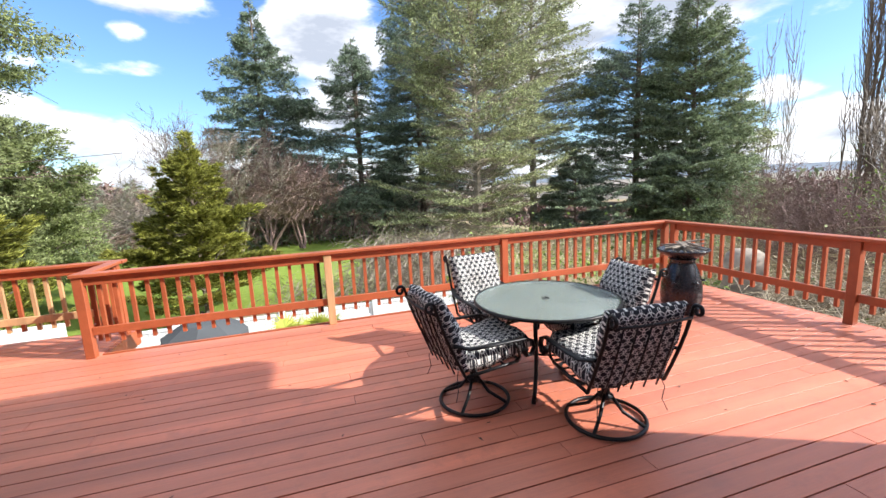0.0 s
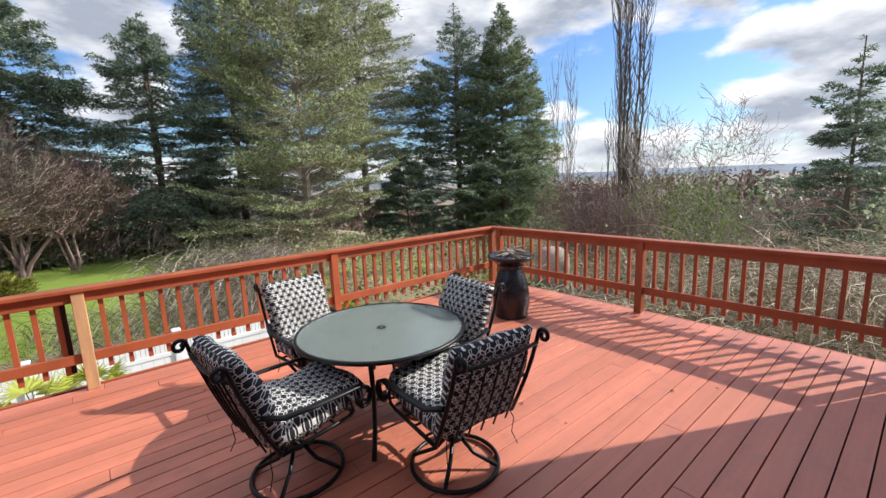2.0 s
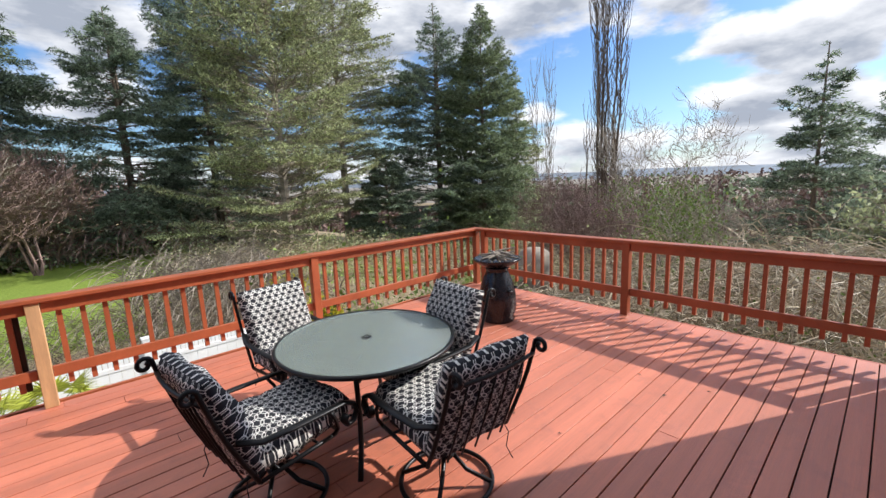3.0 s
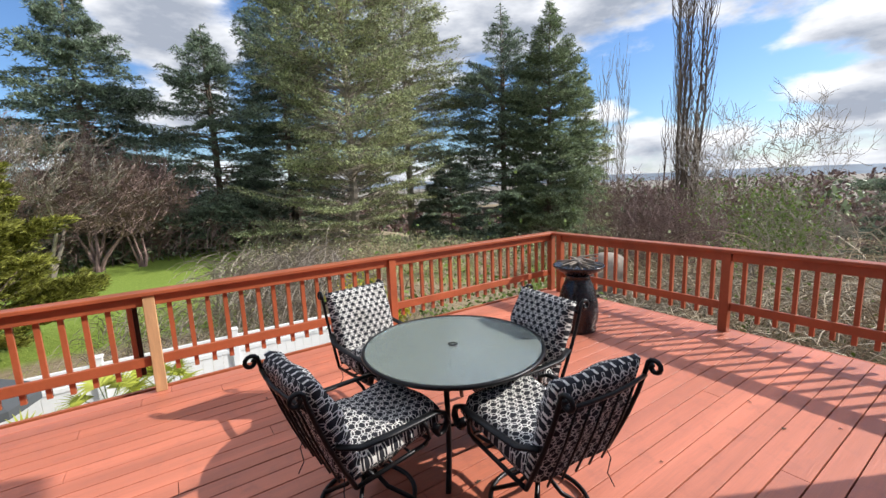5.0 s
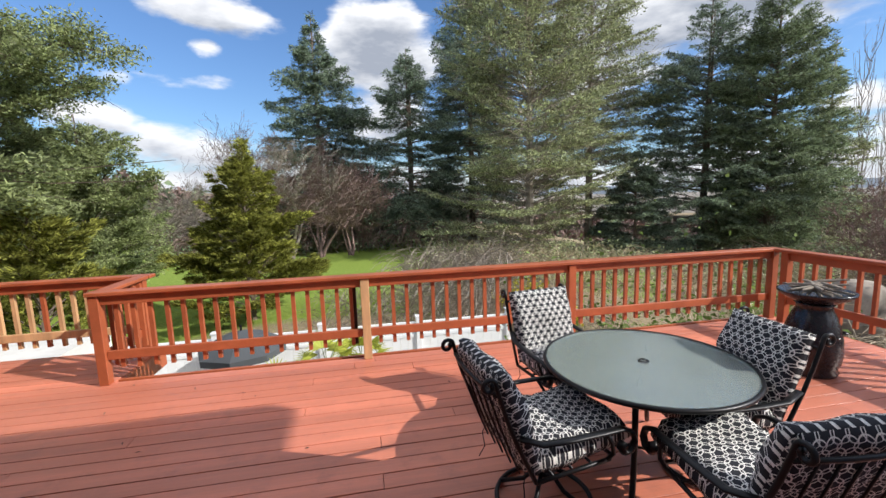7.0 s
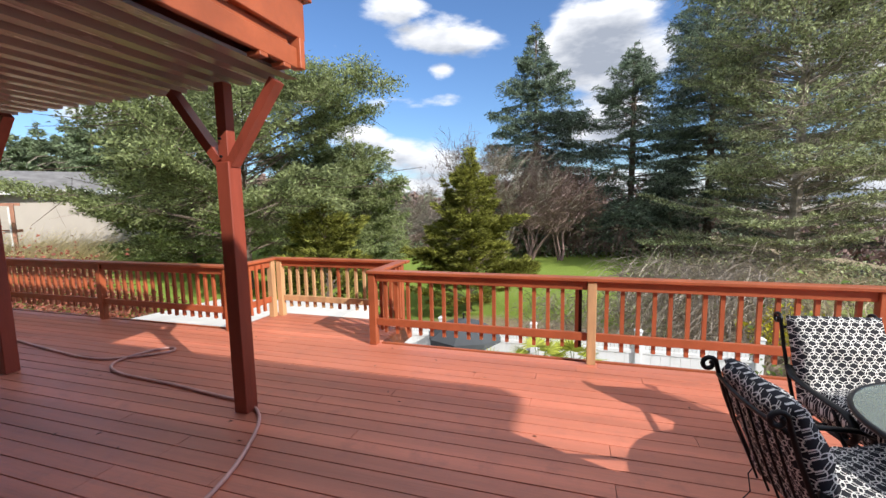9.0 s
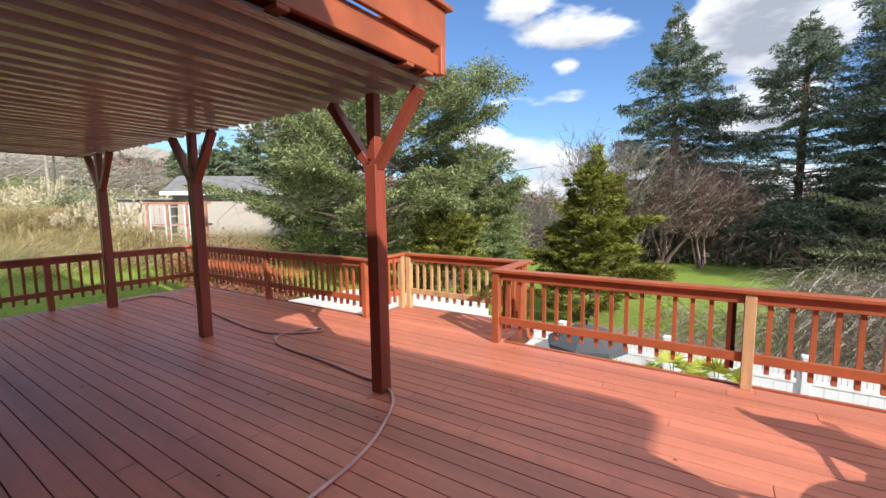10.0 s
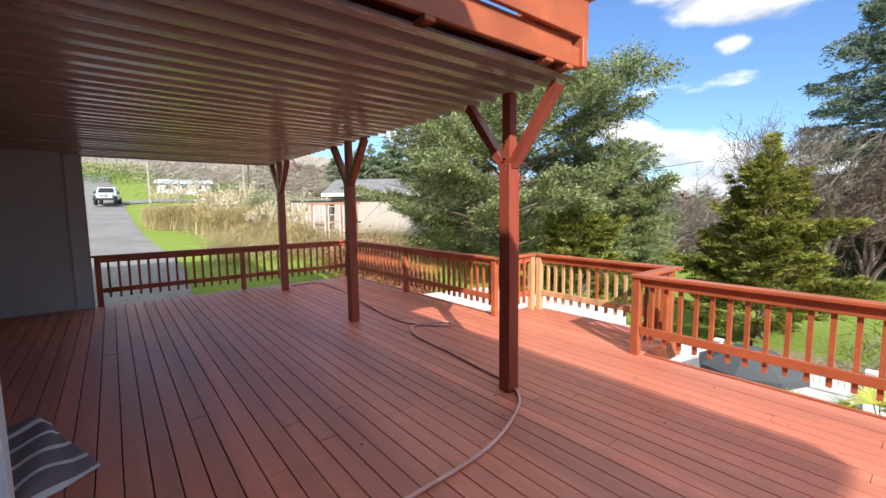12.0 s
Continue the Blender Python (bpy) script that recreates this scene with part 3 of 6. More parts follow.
def upper_deck():
    cel = empty("ceiling", (0, 0, UZ), "ribbed painted metal soffit panels under the upper deck", "ceiling", kind="structure")
    # ribs run towards the outer edge
    verts, faces = [], []
    x, x0 = UX1 - 0.02, -9.5
    prof = []
    while x > x0:
        prof += [(x, 0.0), (x - 0.105, 0.004), (x - 0.125, 0.085), (x - 0.205, 0.090), (x - 0.23, 0.0)]
        x -= 0.23
        if int(round((UX1 - x) / 0.23)) % 5 == 0:
            prof += [(x - 0.002, -0.006), (x - 0.004, -0.006)]
    ys = (-3.18, 0.3, 1.9, UY1 + 0.05)
    for y in ys:
        for px, pz in prof:
            verts.append((px, y, pz + 0.02 - 0.00 * y))
    n = len(prof)
    for j in range(len(ys) - 1):
        for i in range(n - 1):
            a = j * n + i
            faces.append((a, a + 1, a + n + 1, a + n))
    ob = arrays("soffit_panel", verts, faces, PANEL, cel)
    ud = empty("upper_deck", (0, 0, 0), "red-stained timber upper deck edge with stacked fascia boards above the soffit", "deck", kind="structure")
    for nm, a in (("beam", (-9.5, UX1 - 0.1, 3.40, 3.50, UZ + 0.118, UZ + 0.19)),
                  ("fascia", (UX1 - 0.02, UX1 + 0.02, 0.24, UY1, UZ + 0.085, UZ + 0.235)),
                  ("fascia", (-9.5, UX1 - 0.022, UY1 - 0.04, UY1, UZ + 0.085, UZ + 0.235)),
                  ("corner_block", (UX1 - 0.05, UX1 + 0.05, UY1 + 0.002, UY1 + 0.06, UZ + 0.085, UZ + 0.31)),
                  ("upper_floor", (-9.5, UX1 - 0.024, 0.24, UY1 - 0.045, UZ + 0.24, UZ + 0.312)),
                  ("skirt_board", (UX1 - 0.01, UX1 + 0.03, 0.24, UY1 + 0.1, UZ + 0.315, UZ + 0.62)),
                  ("skirt_board", (-9.5, UX1 - 0.012, UY1 + 0.06, UY1 + 0.1, UZ + 0.315, UZ + 0.62)),
                  ("edge_board", (-9.6, UX1 + 0.07, UY1 - 0.1, UY1 + 0.16, UZ + 0.622, UZ + 0.66)),
                  ("edge_board", (UX1 - 0.2, UX1 + 0.07, 0.24, UY1 - 0.102, UZ + 0.622, UZ + 0.66))):
        bm = bmesh.new()
        box(bm, *a, 0.005)
        part(nm, bm, RAIL, ud)
    for y in (2.1, 3.2, 3.45):
        bm = bmesh.new()
        box(bm, UX1 - 0.09, UX1 + 0.026, y - 0.04, y + 0.04, UZ + 0.055, UZ + 0.083, 0.003)
        part("bracket", bm, RAIL, ud)


upper_deck()


# ---- house behind the deck ----
def house():
    ho = empty("house", (0, 0, 0), "blue-grey painted two storey house with a doorway onto the deck", "house", kind="structure")
    zb = -3.2
    y0, y1 = 0.03, 0.212
    hx0, hx1 = -1.62, 6.27
    ox0, ox1, oz = -0.35, 1.42, 2.08
    for a in ((hx0, ox0, y0, y1, zb, 5.0), (ox1, hx1, y0, y1, zb, 5.0),
              (ox0, ox1, y0, y1, oz, 5.0), (ox0, ox1, y0, y1, zb, -0.05),
              (hx1 - 0.18, hx1, -8, y0, zb, 5.0), (hx0, hx0 + 0.12, -3.2, y0, zb, 5.0),
              (-9.36, hx0 + 0.12, -3.38, -3.2, zb, 5.0), (-9.36, -9.22, -3.2, 0.24, zb, 5.0),
              (-9.36, -9.22, -8, -3.38, zb, 5.0), (-9.36, hx1, -8.18, -8, zb, 5.0)):
        bm = bmesh.new()
        box(bm, *a)
        part("wall", bm, WALL, ho)
    bm = bmesh.new()
    box(bm, hx0 + 0.12, hx1 - 0.18, -7.95, y0 + 0.17, -0.05, 0.0)
    part("room_floor", bm, REDWOOD, ho)
    bm = bmesh.new()
    box(bm, hx0 + 0.12, hx1 - 0.18, -7.95, y0 - 0.005, 2.5, 2.6)
    part("room_ceiling", bm, WHITEP, ho)
    for a in ((hx0 + 0.006, hx0 + 0.10, y1 + 0.001, y1 + 0.028, 0.0, UZ), (ox0 - 0.14, ox0 - 0.045, y1 + 0.001, y1 + 0.028, 0.0, oz + 0.09), (ox1 + 0.05, ox1 + 0.14, y1 + 0.001, y1 + 0.028, 0, oz + 0.09),
              (ox0 - 0.043, ox1 + 0.048, y1 + 0.001, y1 + 0.028, oz, oz + 0.09)):
        bm = bmesh.new()
        box(bm, *a, 0.003)
        part("door_trim", bm, TRIM, ho, "pale blue painted trim board")
    bm = bmesh.new()
    box(bm, ox1 - 0.04, ox1 + 0.049, y0 + 0.06, y1 + 0.024, 0.0, oz - 0.01, 0.004)
    part("door_frame", bm, TRIM, ho, "pale blue painted door frame")
    for a in ((-9.219, -9.195, 0.02, 0.235, 0.0, UZ), (-9.36, -9.195, 0.241, 0.265, -0.4, UZ)):
        bm = bmesh.new()
        box(bm, *a, 0.004)
        part("corner_trim", bm, TRIM, ho, "pale painted corner board")
    bm = bmesh.new()
    box(bm, -9.5, hx0, -3.2, 0.22, UZ + 0.125, UZ + 0.2)
    part("upper_floor", bm, RAIL, ho)
    bm = bmesh.new()
    vs = [(-10.0, 0.82, 5.0), (7.0, 0.82, 5.0), (2.2, -4.0, 7.2), (-5.2, -4.0, 7.2), (7.0, -8.8, 5.0), (-10.0, -8.8, 5.0)]
    V = [bm.verts.new(v) for v in vs] + [bm.verts.new((v[0], v[1], v[2] + 0.18)) for v in vs]
    for f in ((0, 1, 2, 3), (3, 2, 4, 5), (9, 8, 7, 6), (11, 10, 8, 9), (0, 6, 7, 1), (5, 4, 10, 11), (1, 7, 8, 2), (2, 8, 10, 4), (0, 3, 9, 6), (3, 5, 11, 9)):
        bm.faces.new([V[i] for i in f])
    bm.faces.new([V[i] for i in (1, 4, 2)])
    bm.faces.new([V[i] for i in (0, 3, 5)])
    part("roof", bm, ROOF, ho)
    bm = bmesh.new()
    box(bm, -9.98, 6.98, -8.78, 0.80, 4.975, 4.996)
    part("eave_soffit", bm, WHITEP, ho)


house()


# ---- patio below ----
def patio():
    bm = bmesh.new()
    zt = -2.55
    pts = [(-9.5, 7.2), (-8.2, 10.2), (-4, 10.6), (4.3, 10.6), (4.3, 3.5), (-9.5, 3.5)]
    top = [bm.verts.new((x, y, zt)) for x, y in pts]
    bot = [bm.verts.new((x, y, zt - 0.5)) for x, y in pts]
    bm.faces.new(top[::-1])
    bm.faces.new(bot)
    for i in range(len(pts)):
        j = (i + 1) % len(pts)
        bm.faces.new((top[i], top[j], bot[j], bot[i]))
    bmesh.ops.recalc_face_normals(bm, faces=bm.faces)
    tagged(part("pavement", bm, CONC), "pale sunlit concrete patio below the deck", "patio", kind="structure")


patio()


def fence():
    fe = empty("vinyl_fence", (0, 9.8, -2.55), "white vinyl fence with a slatted top band round the patio", "fence")
    x0, x1, top = -6.5, 4.1, 1.5
    xs = [x0 + i * (x1 - x0) / 5 for i in range(6)]
    for x in xs:
        bm = bmesh.new()
        box(bm, x - 0.065, x + 0.065, -0.065, 0.065, 0, top + 0.10, 0.006)
        box(bm, x - 0.08, x + 0.08, -0.08, 0.08, top + 0.10, top + 0.14, 0.01)
        part("post", bm, VINYL, fe)
    for a, b in zip(xs, xs[1:]):
        for z0, z1, nm in ((top - 0.06, top, "top_rail"), (top - 0.36, top - 0.28, "middle_rail"), (0.08, 0.2, "bottom_rail")):
            bm = bmesh.new()
            box(bm, a + 0.066, b - 0.066, -0.03, 0.03, z0, z1, 0.004)
            part(nm, bm, VINYL, fe)
        n = int((b - a - 0.13) / 0.18)
        w = (b - a - 0.13) / n
        for k in range(n):
            bm = bmesh.new()
            c = a + 0.065 + k * w
            box(bm, c + 0.002, c + w - 0.002, -0.012, 0.012, 0.2, top - 0.36)
            part("board", bm, VINYL, fe)
        n = int((b - a - 0.13) / 0.075)
        w = (b - a - 0.13) / n
        for k in range(n):
            bm = bmesh.new()
            c = a + 0.065 + k * w
            box(bm, c + 0.004, c + w - 0.004, -0.01, 0.01, top - 0.28, top - 0.06)
            part("picket", bm, VINYL, fe)


fence()


# ---- trees ----
def rot_rand(rng, n):
    v = rng.normal(size=(n, 3))
    return v / np.linalg.norm(v, axis=1)[:, None]


def sprays(rng, P, D, length, width, droop=0.3):
    """A quad leaf-spray at each point P in direction D; unit islands."""
    n = len(P)
    side = np.cross(D, rot_rand(rng, n))
    side /= np.linalg.norm(side, axis=1)[:, None] + 1e-9
    L = length * rng.uniform(0.6, 1.3, n)[:, None]
    W = width * rng.uniform(0.6, 1.3, n)[:, None]
    mid = P + D * L * 0.5
    tip = P + D * L + np.array([0, 0, -1]) * L * droop
    return np.stack([P, mid + side * W, tip, mid - side * W], axis=1)


def limb_tubes(segs, sides=4):
    """Quads round straight limbs: rows of (a, b, ra, rb)."""
    A = np.array([s[0] for s in segs], float)
    B = np.array([s[1] for s in segs], float)
    ra = np.array([s[2] for s in segs], float)[:, None]
    rb = np.array([s[3] for s in segs], float)[:, None]
    D = B - A
    D /= np.linalg.norm(D, axis=1)[:, None] + 1e-9
    ref = np.tile([0.3, 0.9, 0.31], (len(A), 1))
    S = np.cross(D, ref)
    S /= np.linalg.norm(S, axis=1)[:, None] + 1e-9
    U = np.cross(S, D)
    if sides == 1:
        return np.stack([A - S * ra, A + S * ra, B + S * rb, B - S * rb], axis=1)
    out = []
    for k in range(sides):
        a0, a1 = k * math.tau / sides, (k + 1) * math.tau / sides
        v0 = S * math.cos(a0) + U * math.sin(a0)
        v1 = S * math.cos(a1) + U * math.sin(a1)
        out.append(np.stack([A + v0 * ra, A + v1 * ra, B + v1 * rb, B + v0 * rb], axis=1))
    return np.concatenate(out)


def needles(rng, P, D, length, width):
    """A slim pointed tuft at each point P along D."""
    n = len(P)
    side = np.cross(D, rot_rand(rng, n))
    side /= np.linalg.norm(side, axis=1)[:, None] + 1e-9
    L = length * rng.uniform(0.6, 1.4, n)[:, None]
    W = width * rng.uniform(0.7, 1.3, n)[:, None]
    return np.stack([P - side * W, P + side * W, P + D * L], axis=1)


def conifer(x, y, z, height, radius, mat, label, seed, n=30000, low=0.04, spray=0.27, width=0.038, droop=0.35,
            rise=0.1, gaps=0.25, taper=0.85, category="tree", group="", lean=0.0, per_m=8.0, hang=0.3, tips=1,
            top_rise=0.75, bare=0.22, clump=0.06, bark=None, shoots=0, mess=0.5, lift=0.25):
    """Boughs in loose whorls, each a fan of side shoots set with needle tufts."""
    rng = np.random.default_rng(seed)
    tree = empty("conifer_tree", (x, y, z - 0.1), label, category, group)
    segs = []
    for q in range(tips):
        off = np.array([0.0, 0.0]) if q == 0 else rng.normal(size=2) * 0.35
        Hq = height * (1 if q == 0 else rng.uniform(0.93, 0.98))
        for i in range(10):
            h0, h1 = Hq * i / 10, Hq * (i + 1) / 10
            k0, k1 = min(1, i / 5), min(1, (i + 1) / 5)
            r0 = height * 0.013 * (1 - i / 10) + 0.02
            segs.append(((lean * h0 + off[0] * k0, off[1] * k0, h0), (lean * h1 + off[0] * k1, off[1] * k1, h1), r0, r0 * 0.88))
    nb = int(height * per_m)
    f = low + (1 - low) * rng.uniform(0, 1, nb) ** 0.85
    az = np.arange(nb) * 2.39996 + rng.normal(size=nb) * 0.35
    lump = 1 + gaps * (0.6 * np.sin(2 * az + seed) * np.sin(f * 11 + seed) + 0.7 * rng.normal(size=nb) * 0.6)
    R = radius * (1 - f) ** taper * np.minimum(1, (1 - f) / 0.35) ** 0.6 * np.clip(lump, 0.45, 1.6) + 0.10
    R *= np.clip(0.55 + (f - low) / 0.12, 0.55, 1.0)
    up = rise + (top_rise - rise) * f ** 1.5
    up = up + rng.normal(size=nb) * 0.10
    base = np.stack([lean * f * height, 0 * f, f * height], axis=1)
    dirv = np.stack([np.cos(az), np.sin(az), 0 * az], axis=1)
    tang = np.stack([-np.sin(az), np.cos(az), 0 * az], axis=1)

    def along(b, s):
        zz = R[b] * (up[b] * s - droop * s ** 2 + droop * 0.45 * s ** 4)
        return base[b] + dirv[b] * (R[b] * s)[:, None] + np.array([0, 0, 1.0]) * zz[:, None]

    allb = np.arange(nb)
    a0, a1, a2 = along(allb, np.zeros(nb)), along(allb, np.full(nb, 0.5)), along(allb, np.full(nb, 0.95))
    for i in range(nb):
        rb = 0.008 + R[i] * 0.008
        segs += [(a0[i], a1[i], rb, rb * 0.7), (a1[i], a2[i], rb * 0.7, 0.005)]
    if shoots:
        b = rng.choice(nb, shoots, p=R / R.sum())
        s = rng.uniform(0.15, 0.95, shoots)
        ls = R[b] * rng.uniform(0.1, 0.32, shoots)
        p0 = along(b, s)
        way = tang[b] * rng.choice((-0.8, 0.8), shoots)[:, None] + dirv[b] * 0.5 + rng.normal(size=(shoots, 3)) * 0.35
        p1 = p0 + way * (ls * 0.5)[:, None]
        p2 = p1 + (way + rng.normal(size=(shoots, 3)) * 0.5) * (ls * 0.5)[:, None]
        twigs = [(p0[i], p1[i], 0.016, 0.012) for i in range(shoots)] + [(p1[i], p2[i], 0.012, 0.006) for i in range(shoots)]
        tris_np("twig_crown", limb_tubes(twigs, 1), 4, bark or BARK, tree)
    tris_np("trunk", limb_tubes(segs, 4), 4, bark or BARK, tree)
    # tufts: pick a bough by its length, a side shoot on it, a place on the shoot
    total = int(n)
    b = rng.choice(nb, total, p=R ** 1.35 / (R ** 1.35).sum())
    m = np.maximum(4, (R[b] * 4.0).astype(int))
    k = np.floor(rng.uniform(0, 1, total) ** 0.75 * m) / m
    s = bare + (1 - bare) * (k + 0.5 / m)
    sd = np.where(rng.random(total) < 0.5, -1.0, 1.0)
    u = rng.uniform(0, 1, total) ** 0.8
    ls = (0.10 + 0.42 * (1 - s) * (0.35 + s)) * R[b] + 0.10
    wig = 0.6 + 0.8 * np.abs(np.sin(b * 12.9898 + k * 78.233 + sd * 37.7))
    ls = ls * wig
    out = tang[b] * sd[:, None] * 0.8 + dirv[b] * 0.62
    P = along(b, s) + out * (ls * u)[:, None]
    P[:, 2] -= hang * ls * u ** 2 - 0.10 * ls * u
    P += rng.normal(size=P.shape) * clump * np.array([1, 1, 0.7])
    D = out * 0.8 + rng.normal(size=P.shape) * mess
    D[:, 2] += lift - 0.5 * hang
    D /= np.linalg.norm(D, axis=1)[:, None]
    tris_np("crown", needles(rng, P, D, spray, width), 3, mat, tree)
    return tree


def bare_tree(x, y, z, height, spread, mat, label, seed, depth=6, thick=0.014, upright=0.5, stems=1, kids=3, name="bare_tree", twig=0.012, split0=0.28, group="", leaf=None, leaf_n=0, leaf_size=0.1):
    rng = np.random.default_rng(seed)
    tree = empty(name, (x, y, z - 0.1), label, "tree" if height > 3.5 else "shrub", group)
    segs, tips = [], []

    def grow(p, d, ln, r, level):
        n = 3
        q = p
        for i in range(n):
            d2 = d + rng.normal(size=3) * 0.13 * (1 + 0.2 * level)
            d2[2] += 0.10 * upright
            d2 /= np.linalg.norm(d2)
            e = q + d2 * ln / n
            r2 = r * (1 - 0.16)
            segs.append((q, e, max(r, twig * 0.5), max(r2, twig * 0.4)))
            q, d, r = e, d2, r2
            if level >= 1 and level < depth and i < 2 and rng.random() < 0.6:
                dd = d + rng.normal(size=3) * 0.75
                dd /= np.linalg.norm(dd)
                grow(q, dd, ln * 0.55, r * 0.5, level + 1)
        if level < depth:
            for k in range(kids if level < 2 else 2):
                dd = d + rng.normal(size=3) * spread
                dd[2] += 0.25 * upright
                dd /= np.linalg.norm(dd)
                grow(q, dd, ln * rng.uniform(0.62, 0.85), r * 0.66, level + 1)
        else:
            tips.append(q)

    for s in range(stems):
        d = np.array([rng.normal() * 0.25 * (stems > 1), rng.normal() * 0.25 * (stems > 1), 1.0])
        grow(np.array([rng.normal() * 0.15 * (stems > 1), rng.normal() * 0.15 * (stems > 1), 0.0]), d / np.linalg.norm(d), height * split0, height * thick, 0)
    hi = max(s[1][2] for s in segs)
    k = height / hi
    segs = [(np.array(a) * k, np.array(b) * k, c, e) for a, b, c, e in segs]
    thick_ones = [q for q in segs if q[2] > height * thick * 0.3]
    fine_ones = [q for q in segs if q[2] <= height * thick * 0.3]
    tris_np("trunk", limb_tubes(thick_ones, 6), 4, mat, tree)
    if fine_ones:
        tris_np("twig_crown", limb_tubes(fine_ones, 1), 4, mat, tree)
    if leaf is not None:
        T = np.array(tips) * k
        idx = rng.integers(0, len(T), leaf_n)
        P = T[idx] + rng.normal(size=(leaf_n, 3)) * height * 0.035
        tris_np("crown", sprays(rng, P, rot_rand(rng, leaf_n), leaf_size, leaf_size * 0.28), 4, leaf, tree)
    return tree


def top_height(az, d, tan):
    x, y, z = at_az(az, d)
    return EYE.z + tan * d - z


def conifer_at(az, d, tan_top, radius, mat, label, seed, **kw):
    x, y, z = at_az(az, d)
    return conifer(x, y, z, top_height(az, d, tan_top), radius, mat, label, seed, **kw)


def bare_at(az, d, tan_top, spread, mat, label, seed, **kw):
    x, y, z = at_az(az, d)
    return bare_tree(x, y, z, top_height(az, d, tan_top), spread, mat, label, seed, **kw)


conifer_at(5.2, 40, 0.40, 5.2, SPRUCE, "tall dark green spruce at the far edge of the lawn", 11, n=115000, taper=0.55, gaps=0.35, tips=2, droop=0.45, hang=0.5, per_m=15, low=0.02)
conifer_at(-6.5, 41, 0.33, 5.8, SPRUCE, "blue-green fir with open drooping boughs", 12, n=85000, taper=0.5, gaps=0.4, tips=3, droop=0.4, hang=0.5, per_m=13, low=0.02)
conifer_at(-14.8, 44, 0.52, 5.2, SPRUCE, "dark spruce behind the lichen-grey tree", 13, n=100000, taper=0.5, gaps=0.35, droop=0.4, hang=0.5, per_m=14)
conifer_at(-22.5, 33, 0.60, 5.6, LICHEN, "broad grey-green conifer with a full crown", 14, n=125000, taper=0.36, gaps=0.5, rise=0.35, top_rise=1.1, droop=0.3, hang=0.0, spray=0.2, width=0.04, per_m=16, bare=0.3, clump=0.05, bark=PALE_BARK, shoots=7000, low=0.02, mess=0.7, lift=0.4)
conifer_at(-30, 42, 0.55, 6.2, LICHEN, "tall conifer with long level boughs", 15, n=75000, taper=0.42, gaps=0.5, rise=0.15, top_rise=0.5, droop=0.15, spray=0.24, width=0.04, per_m=10, hang=0.25, bark=PALE_BARK, shoots=4000, clump=0.05)
conifer_at(-35.5, 38, 0.08, 3.8, SPRUCE, "low dark fir among the taller trees", 16, n=36000, taper=0.7, per_m=14)
conifer_at(-42.6, 44, 0.385, 6.2, SPRUCE, "tall slim fir with upswept open boughs", 17, n=100000, taper=0.6, gaps=0.6, tips=2, per_m=13, droop=0.3, hang=0.4)
conifer_at(-48.6, 42, 0.38, 4.7, FIR, "tall dense dark fir", 18, n=125000, taper=0.42, gaps=0.3, per_m=17, droop=0.2, rise=0.2)
conifer_at(-53.0, 46, 0.24, 3.2, LICHEN, "greyish fir with thin foliage", 19, n=20000, taper=0.6, gaps=0.5, per_m=9, bark=PALE_BARK, shoots=900)
conifer_at(-84.4, 34, 0.205, 3.6, SPRUCE, "lone dark pine with sparse layered boughs", 20, n=22000, taper=0.6, gaps=0.7, low=0.2, per_m=7, droop=0.4)
conifer_at(-90, 44, 0.165, 4.2, SPRUCE, "dark fir on the far slope", 21, n=24000, taper=0.7, gaps=0.5, low=0.15, per_m=9)
conifer_at(14.4, 17, 0.128, 2.05, CEDAR, "yellow-green young cedar on the lawn", 22, n=100000, taper=0.95, gaps=0.45, spray=0.15, width=0.02, droop=0.0, rise=0.4, top_rise=1.3, low=0.02, per_m=26, hang=0.1, clump=0.035, tips=1, bare=0.3, mess=0.3, lift=0.4)
BIG_PINE = conifer_at(43, 19, 0.31, 4.6, PINE, "large grey-green pine with spreading limbs", 23, n=105000, taper=0.42, gaps=0.9, spray=0.13, width=0.026, low=0.12, rise=0.35, top_rise=0.8, droop=0.1, per_m=12, hang=0.15, clump=0.10, bare=0.4, shoots=1500)
conifer_at(29.5, 24, 0.165, 2.9, PINE, "bushy green fir beside the lawn", 24, n=60000, taper=0.5, gaps=0.45, spray=0.14, width=0.03, rise=0.35, droop=0.15, per_m=16, hang=0.2, clump=0.08)
conifer_at(34.5, 22, 0.17, 3.0, PINE, "green fir behind the guard rail", 25, n=60000, taper=0.5, gaps=0.45, spray=0.14, width=0.03, rise=0.35, droop=0.15, per_m=16, hang=0.2, clump=0.08)
conifer_at(33.8, 15, 0.03, 1.9, CEDAR, "small yellow-green cedar by the patio", 26, n=42000, taper=0.85, spray=0.15, width=0.02, droop=0.0, rise=0.5, top_rise=1.0, gaps=0.5, per_m=16, hang=0.05, clump=0.035, bare=0.3, mess=0.3, lift=0.4)
conifer_at(48.8, 21, 0.11, 2.4, PINE, "green conifer leaning over the shed roof", 27, n=40000, taper=0.5, gaps=0.6, spray=0.13, width=0.028, rise=0.3, droop=0.15, per_m=13, hang=0.3, clump=0.10)
for i, (az, d, tn) in enumerate(((57, 60, 0.19), (61, 66, 0.15), (53, 64, 0.215), (65.5, 80, 0.13), (49, 70, 0.22), (59, 74, 0.165), (55, 72, 0.20), (51, 62, 0.205), (63, 70, 0.14), (58, 66, 0.17), (54, 60, 0.18), (47, 66, 0.19))):
    conifer_at(az, d, tn, 3.6, FIR, "distant dark green fir on the hillside", 30 + i, n=14000, spray=0.45, width=0.09, per_m=10, group="firs on the hillside")


